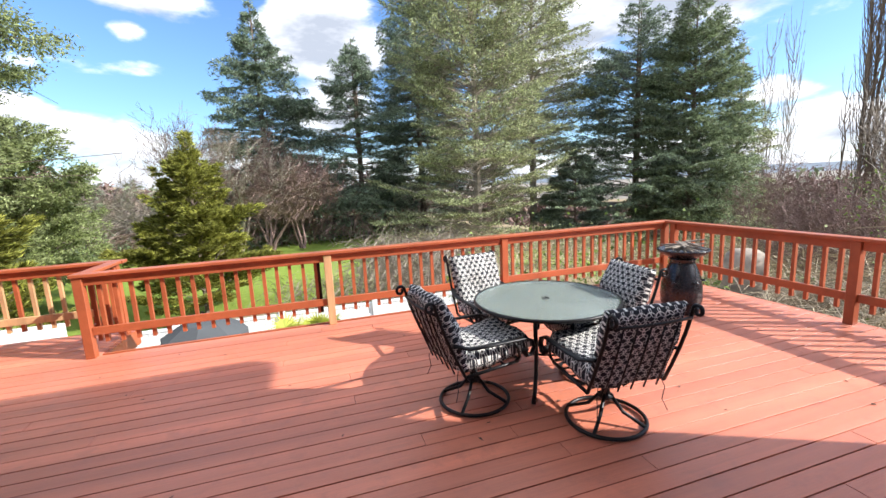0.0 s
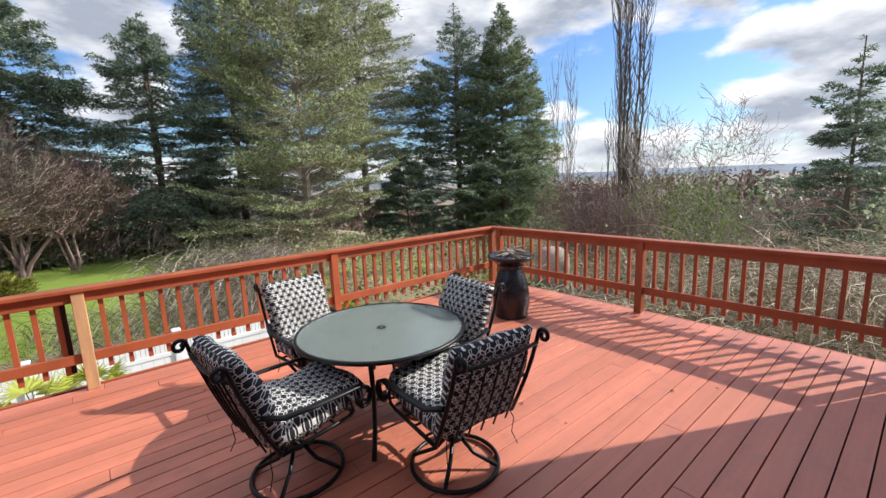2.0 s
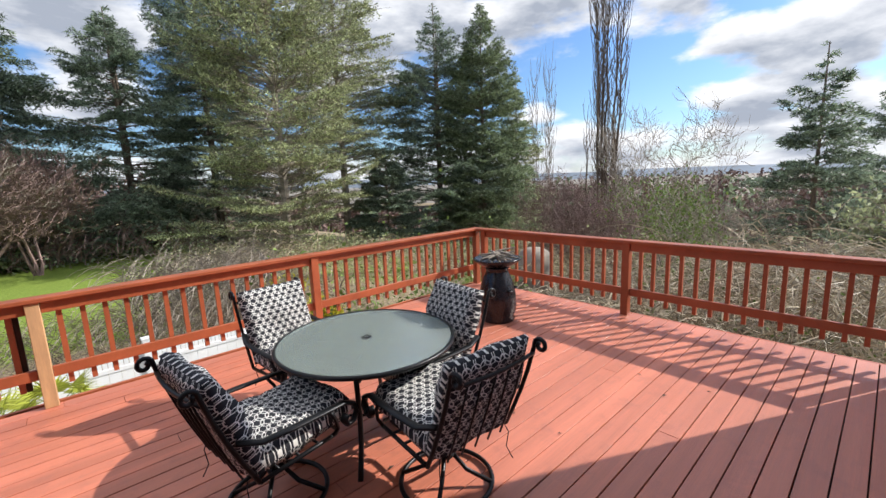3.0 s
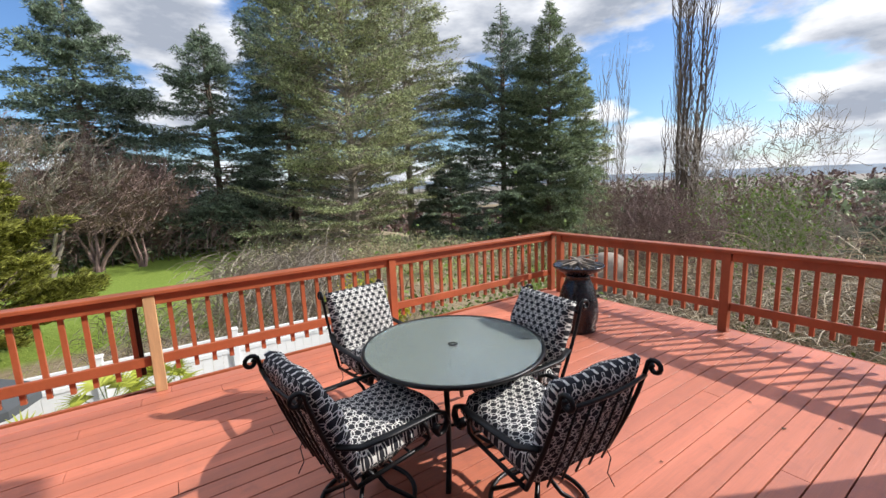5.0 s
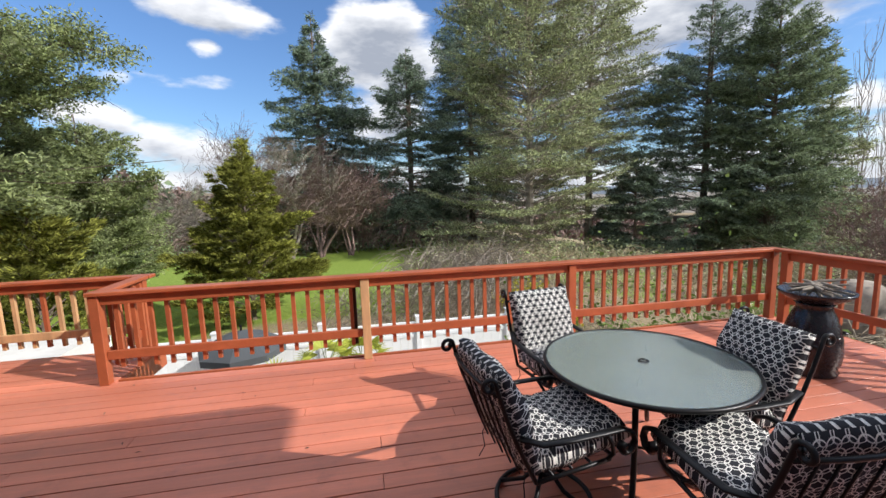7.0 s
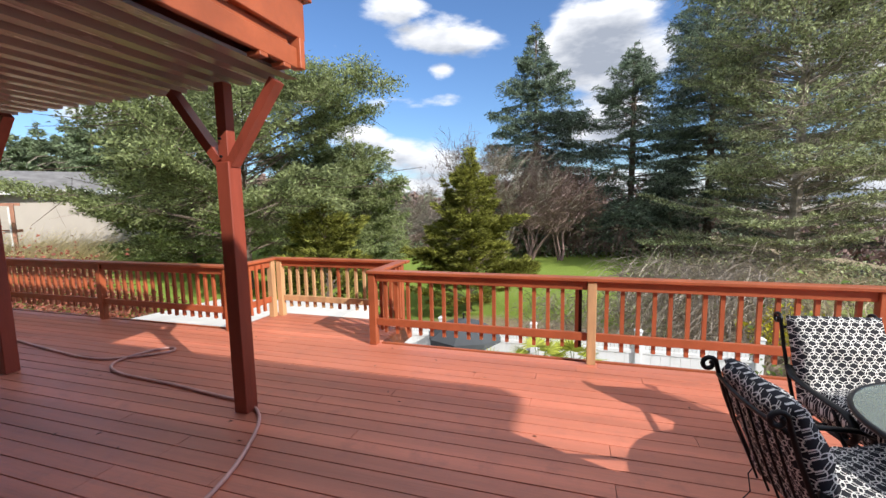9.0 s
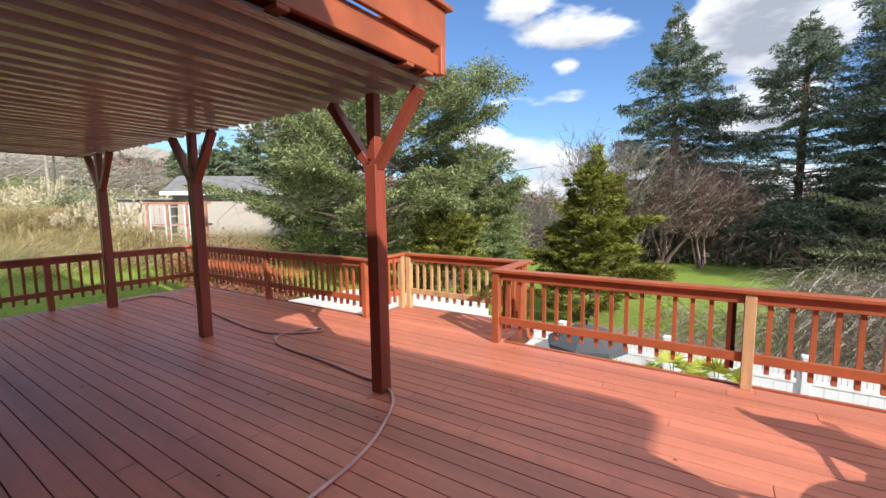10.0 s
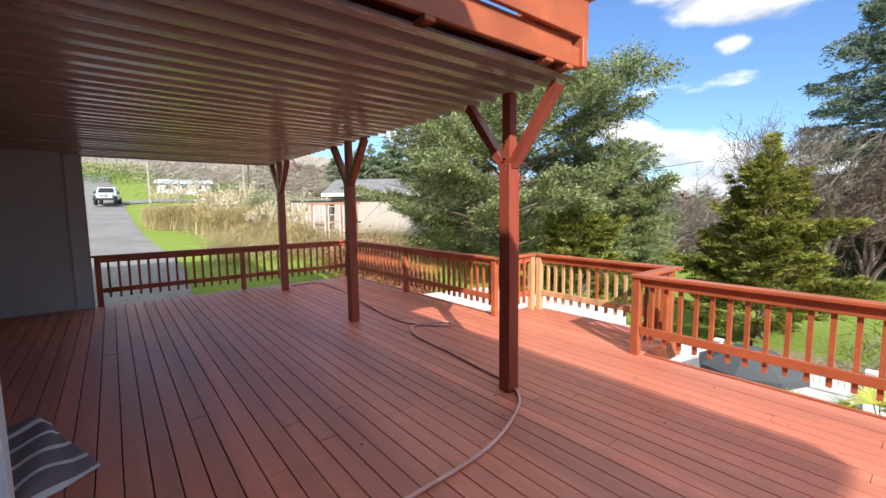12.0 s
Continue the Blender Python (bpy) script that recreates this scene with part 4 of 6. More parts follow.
def poplar(az, d, tan, width, label, seed, stems, per, r0, mat):
    """A narrow tree: upright stems with whips that hug them."""
    rng = np.random.default_rng(seed)
    x, y, z = at_az(az, d)
    h = EYE.z + tan * d - z
    tree = empty("poplar_tree", (x, y, z), label, "tree")
    big, fine = [], []
    for s_ in range(stems):
        a = rng.uniform(0, math.tau)
        base = np.array([math.cos(a), math.sin(a), 0]) * width * 0.25 * (stems > 1)
        H = h * rng.uniform(0.8, 1.0)
        pts = [base * (1 + 1.3 * t) + np.array([rng.normal() * 0.04, rng.normal() * 0.04, t * H]) for t in np.linspace(0, 1, 13)]
        for i in range(12):
            big.append((pts[i], pts[i + 1], r0 * (1 - i / 13), r0 * (1 - (i + 1) / 13)))
        for k in range(per):
            t = rng.uniform(0.12, 0.95)
            i = int(t * 12)
            p = pts[i] + (pts[i + 1] - pts[i]) * (t * 12 - i)
            b = rng.uniform(0, math.tau)
            o = np.array([math.cos(b), math.sin(b), 0])
            L = rng.uniform(0.5, 1.0) * width * 1.8
            q1 = p + o * L * 0.16 + np.array([0, 0, L * 0.35])
            q2 = q1 + o * L * 0.07 + np.array([0, 0, L * 0.65])
            fine.append((p, q1, 0.022, 0.016))
            fine.append((q1, q2, 0.016, 0.006))
            for m in range(3):
                c = q1 + (q2 - q1) * rng.uniform(0, 0.9)
                fine.append((c, c + rng.normal(size=3) * 0.10 + np.array([0, 0, 0.4]), 0.009, 0.004))
    tris_np("trunk", limb_tubes(big, 7), 4, mat, tree)
    tris_np("twig_crown", limb_tubes(fine, 3), 4, mat, tree)


poplar(-64.3, 26, 0.50, 1.3, "tall narrow leafless poplar with clustered brown stems", 41, 6, 85, 0.11, BARK)
poplar(-56.2, 46, 0.25, 2.0, "slim pale leafless poplar tree", 42, 4, 60, 0.05, PALE_BARK)
poplar(-62.0, 27, 0.21, 0.8, "bare broken grey tree snag", 43, 1, 26, 0.10, BARK)
bare_at(-67.5, 24, 0.15, 0.42, PALE_BARK, "leafless crooked fruit tree", 44, depth=6, thick=0.018, twig=0.020, upright=1.1)
bare_at(-71.0, 24, 0.155, 0.42, PALE_BARK, "leafless mossy fruit tree", 45, depth=6, thick=0.018, twig=0.020, upright=1.1)
bare_at(11.5, 33, 0.19, 0.4, PURPLE_BARK, "leafless tree with upswept fine lavender-brown twigs", 46, depth=6, stems=3, twig=0.016, upright=0.9)
bare_at(9.5, 33, 0.16, 0.5, PALE_BARK, "leafless tree with fine pinkish twigs", 47, depth=6, stems=3, twig=0.02)
bare_at(6.0, 33, 0.16, 0.6, PURPLE_BARK, "leafless dark purple-brown tree", 48, depth=6, stems=5, twig=0.028, kids=4)
bare_at(1.8, 33, 0.09, 0.6, PURPLE_BARK, "leafless dark thicket tree", 49, depth=6, stems=3, twig=0.022)
bare_at(70, 46, 0.14, 0.55, PALE_BARK, "bare spreading oak behind the shed", 50, depth=6, twig=0.03, kids=4)


# ---- far woods and hills ----
def far_woods():
    rng = np.random.default_rng(5)
    quads = []
    for az in np.arange(-100, 75, 0.55):
        if -100 < az < 75:
            for row in range(3):
                d = rng.uniform(75, 105) + row * 45
                if 15 < az < 60:
                    d = rng.uniform(62, 75) + row * 50
                a = az + rng.uniform(-0.4, 0.4)
                x, y, z = at_az(a, d)
                h = rng.uniform(4, 9) * (1 if az < 10 else 0.8)
                if az < -50:
                    h = (1.75 - z) + d * rng.uniform(-0.035, 0.004)
                w = h * rng.uniform(0.25, 0.5)
                m = 90
                th = rng.uniform(0, math.tau, m)
                f = rng.uniform(0, 1, m)
                rr = w * (1 - f * 0.8) * rng.uniform(0.5, 1, m)
                P = np.stack([x + rr * np.cos(th), y + rr * np.sin(th), z + h * f * 0.95], axis=1)
                D = rot_rand(rng, m)
                quads.append(sprays(rng, P, D, 1.3, 0.28))
    return np.concatenate(quads)


fw = far_woods()
half = len(fw) // 2
sel = np.random.default_rng(1).permutation(len(fw) // 90)
grp = np.repeat(sel % 3, 90)[:len(fw)]
tagged(tris_np("far_woods", fw[grp == 0], 4, FIR), "distant dark evergreen woods", "woods", kind="stuff")
tagged(tris_np("far_woods", fw[grp > 0], 4, PURPLE_BARK), "distant brown leafless woods", "woods", kind="stuff")


def hills():
    # distance haze is put into the far hill's blue-grey base colour
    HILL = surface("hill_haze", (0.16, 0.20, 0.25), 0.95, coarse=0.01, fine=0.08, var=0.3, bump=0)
    HILLB = surface("hill_wood", (0.30, 0.27, 0.23), 0.95, coarse=0.02, fine=0.2, var=0.4, bump=0)
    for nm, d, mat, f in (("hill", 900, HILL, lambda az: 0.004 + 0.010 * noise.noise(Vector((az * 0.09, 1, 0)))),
                          ("hill", 240, HILLB, lambda az: (0.022 + 0.012 * noise.noise(Vector((az * 0.15, 4, 0)))) * smoothstep(6, 20, az) + 0.06 * smoothstep(28, 60, az) + 0.08 * smoothstep(50, 80, az) - 0.012)):
        verts, faces = [], []
        azs = np.arange(-130, 130, 1.0)
        for az in azs:
            a = radians(az)
            for dd, zz in ((d * 0.8, -0.055), (d, f(az)), (d * 1.5, -0.02)):
                verts.append((EYE.x - dd * math.sin(a), EYE.y + dd * math.cos(a), EYE.z + dd * zz))
        for i in range(len(azs) - 1):
            for k in range(2):
                a = i * 3 + k
                faces.append((a, a + 3, a + 4, a + 1))
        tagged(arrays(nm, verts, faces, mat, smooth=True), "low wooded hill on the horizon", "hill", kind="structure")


hills()


# ---- outbuildings ----
def shed():
    az0, az1 = 53.2, 66.6
    x0, y0, z0 = at_az(az0, 24.5)
    x1, y1, z1 = at_az(az1, 25.5)
    z = min(z0, z1) - 0.1
    sh = empty("shed", (x0, y0, z), "grey rendered outbuilding with a low shingled roof and white fascia", "building")
    d = Vector((x1 - x0, y1 - y0, 0))
    ln = d.length
    sh.rotation_euler = (0, 0, math.atan2(d.y, d.x))
    h = EYE.z + 0.031 * 24.5 - z
    bm = bmesh.new()
    box(bm, 0, ln, -5.5, 0, 0, h)
    part("wall", bm, SHEDW, sh)
    bm = bmesh.new()
    vs = [(-0.5, 0.45, h), (ln + 0.4, 0.45, h), (ln + 0.4, -2.75, h + 1.0), (-0.5, -2.75, h + 1.0), (ln + 0.4, -5.9, h), (-0.5, -5.9, h)]
    V = [bm.verts.new(v) for v in vs] + [bm.verts.new((v[0], v[1], v[2] + 0.12)) for v in vs]
    for f in ((0, 1, 2, 3), (3, 2, 4, 5), (9, 8, 7, 6), (11, 10, 8, 9), (0, 6, 7, 1), (5, 4, 10, 11), (1, 7, 8, 2), (2, 8, 10, 4), (0, 3, 9, 6), (3, 5, 11, 9)):
        bm.faces.new([V[i] for i in f])
    part("roof", bm, ROOF, sh)
    bm = bmesh.new()
    box(bm, -0.52, ln + 0.42, 0.455, 0.49, h - 0.06, h + 0.13)
    part("fascia", bm, WHITEP, sh)
    bm = bmesh.new()
    box(bm, ln * 0.2, ln * 0.2 + 1.0, 0.002, 0.05, 0, h * 0.62)
    part("door", bm, SHEDW, sh)
    # open greenhouse frame of old windows
    gx, gy, gz = at_az(66.3, 21.5)
    g = empty("greenhouse_frame", (gx, gy, gz), "small weathered timber greenhouse frame with old window sashes", "greenhouse")
    g.rotation_euler = (0, 0, sh.rotation_euler[2])
    H = EYE.z + 0.012 * 21.5 - gz
    for X in (-1.1, -0.37, 0.37, 1.1):
        bm = bmesh.new()
        box(bm, X - 0.05, X + 0.05, -0.05, 0.05, 0, H)
        part("upright", bm, REDWOOD, g)
    for Z in (0.25, H * 0.55, H):
        bm = bmesh.new()
        box(bm, -1.3, 1.3, -0.1, -0.052, Z - 0.05, Z + 0.05)
        part("crossbar", bm, REDWOOD, g)
    for i, X in enumerate((-0.735, 0.0, 0.735)):
        sash = part("sash", box(box(bmesh.new(), X - 0.30, X - 0.26, 0, 0.04, 0.32, H - 0.1), X + 0.26, X + 0.30, 0, 0.04, 0.32, H - 0.1), WHITEP, g)
        for k in range(5):
            bm = bmesh.new()
            zz = 0.34 + k * (H - 0.5) / 4
            box(bm, X - 0.258, X + 0.258, 0.005, 0.035, zz - 0.02, zz + 0.02)
            part("glazing_bar", bm, SHEDW, sash)


shed()


def garden_shed():
    """A low board-clad store beside the outbuilding, its planks set one by one."""
    x0, y0, z0 = at_az(66.9, 23.5)
    x1, y1, z1 = at_az(71.6, 23.8)
    z = min(z0, z1) - 0.1
    gs = empty("garden_shed", (x0, y0, z), "low weathered grey board-clad garden shed with a flat felt roof", "shed")
    d = Vector((x1 - x0, y1 - y0, 0))
    ln = d.length
    gs.rotation_euler = (0, 0, math.atan2(d.y, d.x))
    h = EYE.z + 0.020 * 23.5 - z
    part("frame", box(bmesh.new(), 0.03, ln - 0.03, -1.9, -0.03, 0, h - 0.04), DARK_WOOD_SHADE, gs)
    n = int(ln / 0.2)
    for k in range(n):
        a = ln * k / n
        part("board", box(bmesh.new(), a + 0.005, a + ln / n - 0.005, -0.025, 0.0, 0.02, h - 0.05, 0.003), SHEDW, gs)
    for k in range(9):
        a = -1.9 + 1.86 * k / 9
        part("board", box(bmesh.new(), 0.0, 0.025, a + 0.005, a + 0.2, 0.02, h - 0.05, 0.003), SHEDW, gs)
    part("roof", box(bmesh.new(), -0.12, ln + 0.12, -2.0, 0.15, h - 0.038, h + 0.03, 0.006), ROOF, gs)


garden_shed()


def far_house():
    x, y, z = at_az(83.0, 72)
    fh = empty("house", (x, y, EYE.z + 0.036 * 72), "small white house with a pale blue-grey roof up the hill", "house")
    fh.rotation_euler = (0, 0, radians(80))
    fh.scale = (0.55, 0.55, 0.5)
    part("wall", box(bmesh.new(), -6, 6, -3, 3, -6, 2.5), WHITEP, fh)
    bm = bmesh.new()
    vs = [(-6.6, 3.6, 2.4), (6.6, 3.6, 2.4), (6.6, 0, 3.7), (-6.6, 0, 3.7), (6.6, -3.6, 2.4), (-6.6, -3.6, 2.4)]
    V = [bm.verts.new(v) for v in vs] + [bm.verts.new((v[0], v[1], v[2] + 0.15)) for v in vs]
    for f in ((0, 1, 2, 3), (3, 2, 4, 5), (9, 8, 7, 6), (11, 10, 8, 9), (0, 6, 7, 1), (5, 4, 10, 11), (1, 7, 8, 2), (2, 8, 10, 4), (0, 3, 9, 6), (3, 5, 11, 9)):
        bm.faces.new([V[i] for i in f])
    part("roof", bm, TRIM, fh)
    for X in (-3.5, 0.0, 3.2):
        win = part("window", box(bmesh.new(), X - 0.6, X + 0.6, 3.002, 3.06, 0.9, 1.9), DARKGLASS, fh)
        win2 = part("window", box(bmesh.new(), X - 0.6, X + 0.6, -3.06, -3.002, 0.9, 1.9), DARKGLASS, fh)


far_house()


# ---- table and chairs ----
def table():
    tb = empty("patio_table", (2.60, 3.02, 0), "round patio table with a rippled glass top and black iron legs", "table")
    bm = bmesh.new()
    lathe(bm, [(0.022, 0.694), (0.597, 0.694), (0.597, 0.700), (0.022, 0.700)], 64)
    part("tabletop", bm, FROST, tb, "rippled pale green glass top")
    bm = bmesh.new()
    lathe(bm, [(0.592, 0.682), (0.614, 0.680), (0.620, 0.692), (0.614, 0.704), (0.599, 0.706), (0.5975, 0.690), (0.592, 0.682)], 64)
    part("rim", bm, IRON, tb, smooth=True)
    bm = bmesh.new()
    lathe(bm, [(0.012, 0.66), (0.030, 0.66), (0.034, 0.702), (0.021, 0.7045), (0.018, 0.690), (0.012, 0.66)], 24)
    part("hub_ring", bm, IRON, tb)
    for k in range(4):
        a = math.tau * k / 4 + radians(49)
        c, s = math.cos(a), math.sin(a)
        pts = []
        for r, z in ((0.10, 0.66), (0.30, 0.672), (0.42, 0.66), (0.46, 0.60), (0.44, 0.48), (0.43, 0.34), (0.45, 0.20), (0.51, 0.08), (0.56, 0.012)):
            pts.append((c * r, s * r, z))
        bm = bmesh.new()
        tube(bm, pts, 0.017, 8)
        part("leg", bm, IRON, tb, smooth=True)
        bm = bmesh.new()
        sp = []
        for i in range(15):
            u = i / 14 * math.tau * 1.1
            r = 0.07 * (1 - i / 20)
            sp.append((c * (0.36 + r * math.cos(u)), s * (0.36 + r * math.cos(u)), 0.585 + r * math.sin(u)))
        tube(bm, sp, 0.011, 6)
        part("scroll", bm, IRON, tb, smooth=True)
    bm = bmesh.new()
    circ = [(0.425 * math.cos(i * math.tau / 32), 0.425 * math.sin(i * math.tau / 32), 0.36) for i in range(32)]
    tube(bm, circ, 0.008, 6, closed=True)
    part("brace_ring", bm, IRON, tb, smooth=True)


table()


def cushion(bm, w, l, t, place, seed, bend=None, nu=14, nv=18):
    """A padded slab w x l with soft edges and one crease; UVs in metres."""
    uvl = bm.loops.layers.uv.verify()
    rng = random.Random(seed)

    def pos(u, v, top):
        ex = max(0, abs(u) * 2 - 0.80) / 0.20
        ey = max(0, abs(v) * 2 - 0.86) / 0.14
        k = math.sqrt(max(0.0, 1 - min(1, ex) ** 2)) * math.sqrt(max(0.0, 1 - min(1, ey) ** 2))
        dim = 0.012 * math.sin(v * 9 + seed) + 0.008 * math.sin(u * 11 + v * 5 + seed)
        crease = 0.02 * math.exp(-((v + 0.02) / 0.03) ** 2)
        h = (t / 2) * (0.25 + 0.75 * k) + (dim - crease if k > 0.2 else 0) * k
        x, y, z = u * w * (0.97 + 0.03 * k), v * l, h if top else -h * 0.8
        if bend:
            x, y, z = bend(x, y, z)
        return place @ Vector((x, y, z))

    grids = []
    for top in (True, False):
        g = [[bm.verts.new(pos(i / nu - 0.5, j / nv - 0.5, top)) for j in range(nv + 1)] for i in range(nu + 1)]
        grids.append(g)
        for i in range(nu):
            for j in range(nv):
                q = [(i, j), (i + 1, j), (i + 1, j + 1), (i, j + 1)]
                if not top:
                    q = q[::-1]
                f = bm.faces.new([g[a][b] for a, b in q])
                f.smooth = True
                for lp, (a, b) in zip(f.loops, q):
                    lp[uvl].uv = (a / nu * w + (0 if top else 0.03), b / nv * l)
    A, B = grids
    ring = [(i, 0) for i in range(nu)] + [(nu, j) for j in range(nv)] + [(i, nv) for i in range(nu, 0, -1)] + [(0, j) for j in range(nv, 0, -1)]
    for (i, j), (a, b) in zip(ring, ring[1:] + ring[:1]):
        f = bm.faces.new((B[i][j], B[a][b], A[a][b], A[i][j]))
        f.smooth = True
        for lp, (p, q) in zip(f.loops, ((i, j), (a, b), (a, b), (i, j))):
            lp[uvl].uv = (p / nu * w, q / nv * l)
    return bm


BACK_TILT = radians(19)


def chair():
    """A swivel rocker: ring base, seat and tall back; it faces +x."""
    ch = empty("patio_chair", (0, 0, 0), "black iron swivel rocker with black and white patterned cushions", "chair", "chairs round the patio table")
    bm = bmesh.new()
    R = 0.27
    tube(bm, [(R * math.cos(i * math.tau / 36), R * math.sin(i * math.tau / 36), 0.018) for i in range(36)], 0.014, 8, closed=True)
    part("base_ring", bm, IRON, ch, smooth=True)
    for k in range(4):
        a = math.tau * k / 4 + radians(40)
        bm = bmesh.new()
        tube(bm, [(R * math.cos(a), R * math.sin(a), 0.02), (0.12 * math.cos(a), 0.12 * math.sin(a), 0.09), (0.03 * math.cos(a), 0.03 * math.sin(a), 0.20)], 0.013, 8)
        part("base_spoke", bm, IRON, ch, smooth=True)
    bm = bmesh.new()
    lathe(bm, [(0.05, 0.17), (0.055, 0.19), (0.03, 0.20), (0.03, 0.26), (0.07, 0.27), (0.11, 0.29), (0.11, 0.30)], 20)
    part("swivel", bm, IRON, ch, smooth=True)
    zs = 0.38
    W = 0.285
    bt = Vector((-math.sin(BACK_TILT), 0, math.cos(BACK_TILT)))
    b0 = Vector((-0.22, 0, zs - 0.02))
    bm = bmesh.new()
    pts = [(-0.22, -W, zs - 0.02), (0.22, -W, zs), (0.27, -W + 0.04, zs - 0.015), (0.27, W - 0.04, zs - 0.015), (0.22, W, zs), (-0.22, W, zs - 0.02)]
    tube(bm, pts, 0.012, 8)
    for x in (-0.12, 0.0, 0.12):
        tube(bm, [(x, -W, zs - 0.01), (x, W, zs - 0.01)], 0.008, 6)
    for s in (-1, 1):
        tube(bm, [(0.1, 0.06 * s, 0.295), (0.12, 0.2 * s, zs - 0.01)], 0.010, 6)
        tube(bm, [(-0.1, 0.06 * s, 0.295), (-0.12, 0.2 * s, zs - 0.01)], 0.010, 6)
    part("seat_frame", bm, IRON, ch, smooth=True)
    # back uprights curl over at the top
    for s in (-1, 1):
        bm = bmesh.new()
        pts = [b0 + Vector((0, s * W, 0)) + bt * t + Vector((-0.03 * math.sin(t * 4), 0, 0)) for t in (0, 0.13, 0.27, 0.41, 0.545)]
        tip = pts[-1]
        c = tip + Vector((-0.045, 0, 0.01))
        for i in range(1, 15):
            u = i / 14 * math.tau * 1.15
            r = 0.040 * (1 - i / 22)
            pts.append(c + Vector((r * math.cos(u), 0, r * math.sin(u) + 0.02)))
        tube(bm, pts, 0.012, 8)
        part("back_upright", bm, IRON, ch, smooth=True)
        bm = bmesh.new()
        arm = [b0 + bt * 0.27 + Vector((0, s * W, 0)), Vector((-0.20, s * (W + 0.035), 0.58)), Vector((-0.05, s * (W + 0.045), 0.575)), Vector((0.12, s * (W + 0.045), 0.57)), Vector((0.26, s * (W + 0.04), 0.565)), Vector((0.325, s * (W + 0.04), 0.535)), Vector((0.345, s * (W + 0.04), 0.48)), Vector((0.32, s * (W + 0.04), 0.43)), Vector((0.275, s * (W + 0.04), 0.425)), Vector((0.255, s * (W + 0.04), 0.46)), Vector((0.275, s * (W + 0.04), 0.49))]
        tube(bm, arm, 0.012, 8, flat=2.0)
        part("armrest", bm, IRON, ch, smooth=True)
        bm = bmesh.new()
        tube(bm, [Vector((0.20, s * W, zs)), Vector((0.23, s * (W + 0.02), 0.42)), Vector((0.20, s * (W + 0.04), 0.50)), Vector((0.16, s * (W + 0.045), 0.565))], 0.011, 8)
        part("arm_support", bm, IRON, ch, smooth=True)
    bm = bmesh.new()
    tube(bm, [b0 + bt * 0.52 + Vector((-0.03 - 0.03 * math.cos(y / W * 1.5), y, 0)) for y in (-W, -0.17, -0.08, 0, 0.08, 0.17, W)], 0.011, 8)
    part("top_bar", bm, IRON, ch, smooth=True)
    for k in range(5):
        y = -0.19 + k * 0.095
        bm = bmesh.new()
        tube(bm, [b0 + bt * t + Vector((-0.040 - 0.012 * math.sin(t * 5), y, 0)) for t in (0.0, 0.15, 0.3, 0.52)], 0.006, 6)
        part("back_bar", bm, IRON, ch, smooth=True)
    bm = bmesh.new()
    cushion(bm, 0.55, 0.60, 0.18, Matrix.Translation((0.07, 0, zs + 0.070)) @ Matrix.Rotation(radians(-5), 4, "Y") @ Matrix.Rotation(radians(-90), 4, "Z"), 3)
    part("seat_cushion", bm, CLOTH, ch)
    bm = bmesh.new()
    m = Matrix.Translation(b0 + bt * 0.325 + Vector((0.030, 0, 0))) @ Matrix(((0, -math.sin(BACK_TILT), math.cos(BACK_TILT), 0), (1, 0, 0, 0), (0, math.cos(BACK_TILT), math.sin(BACK_TILT), 0), (0, 0, 0, 1)))
    cushion(bm, 0.56, 0.58, 0.14, m, 7)
    part("back_cushion", bm, CLOTH, ch)
    for s in (-1, 1):
        bm = bmesh.new()
        tube(bm, [(-0.24, s * 0.22, zs + 0.05), (-0.27, s * 0.25, zs - 0.04), (-0.26, s * 0.24, zs - 0.13), (-0.29, s * 0.26, zs - 0.20)], 0.003, 5)
        part("tie_cord", bm, CLOTH, ch)
    return ch


CH0 = chair()
CHAIRS = [(1.85, 2.86, 8), (2.61, 2.25, 86), (2.40, 3.71, -83), (2.99, 2.90, 176)]
for i, (x, y, a) in enumerate(CHAIRS):
    m = pose(x, y, 0, 0, 0, a)
    if i == 0:
        CH0.matrix_basis = m
    else:
        copy_thing(CH0, m)


# ---- black urn with a dish of sticks ----
def urn():
    ur = empty("garden_urn", (5.02, 3.86, 0), "glossy black pottery urn carrying a dish of grey driftwood sticks", "urn")
    bm = bmesh.new()
    lathe(bm, [(0.17, 0.0), (0.205, 0.0), (0.215, 0.03), (0.20, 0.06), (0.225, 0.12), (0.235, 0.22), (0.225, 0.34), (0.20, 0.46), (0.165, 0.56), (0.14, 0.61), (0.135, 0.65), (0.155, 0.67), (0.12, 0.675)], 36)
    part("body", bm, GLAZE, ur, smooth=True)
    bm = bmesh.new()
    lathe(bm, [(0.10, 0.676), (0.17, 0.69), (0.24, 0.725), (0.285, 0.765), (0.292, 0.785), (0.275, 0.787), (0.22, 0.745), (0.05, 0.715)], 36)
    part("dish", bm, GLAZE, ur, "wide shallow dark dish", smooth=True)
    for a in (3.6, 4.6, 5.6):
        bm = bmesh.new()
        c = Vector((0.225 * math.cos(a), 0.225 * math.sin(a), 0.40))
        o = Vector((math.cos(a), math.sin(a), 0))
        t = Vector((-o.y, o.x, 0))
        tube(bm, [c - t * 0.03 - o * 0.02, c - t * 0.025 + o * 0.02, c + t * 0.025 + o * 0.02, c + t * 0.03 - o * 0.02], 0.010, 6)
        part("lug", bm, GLAZE, ur, smooth=True)


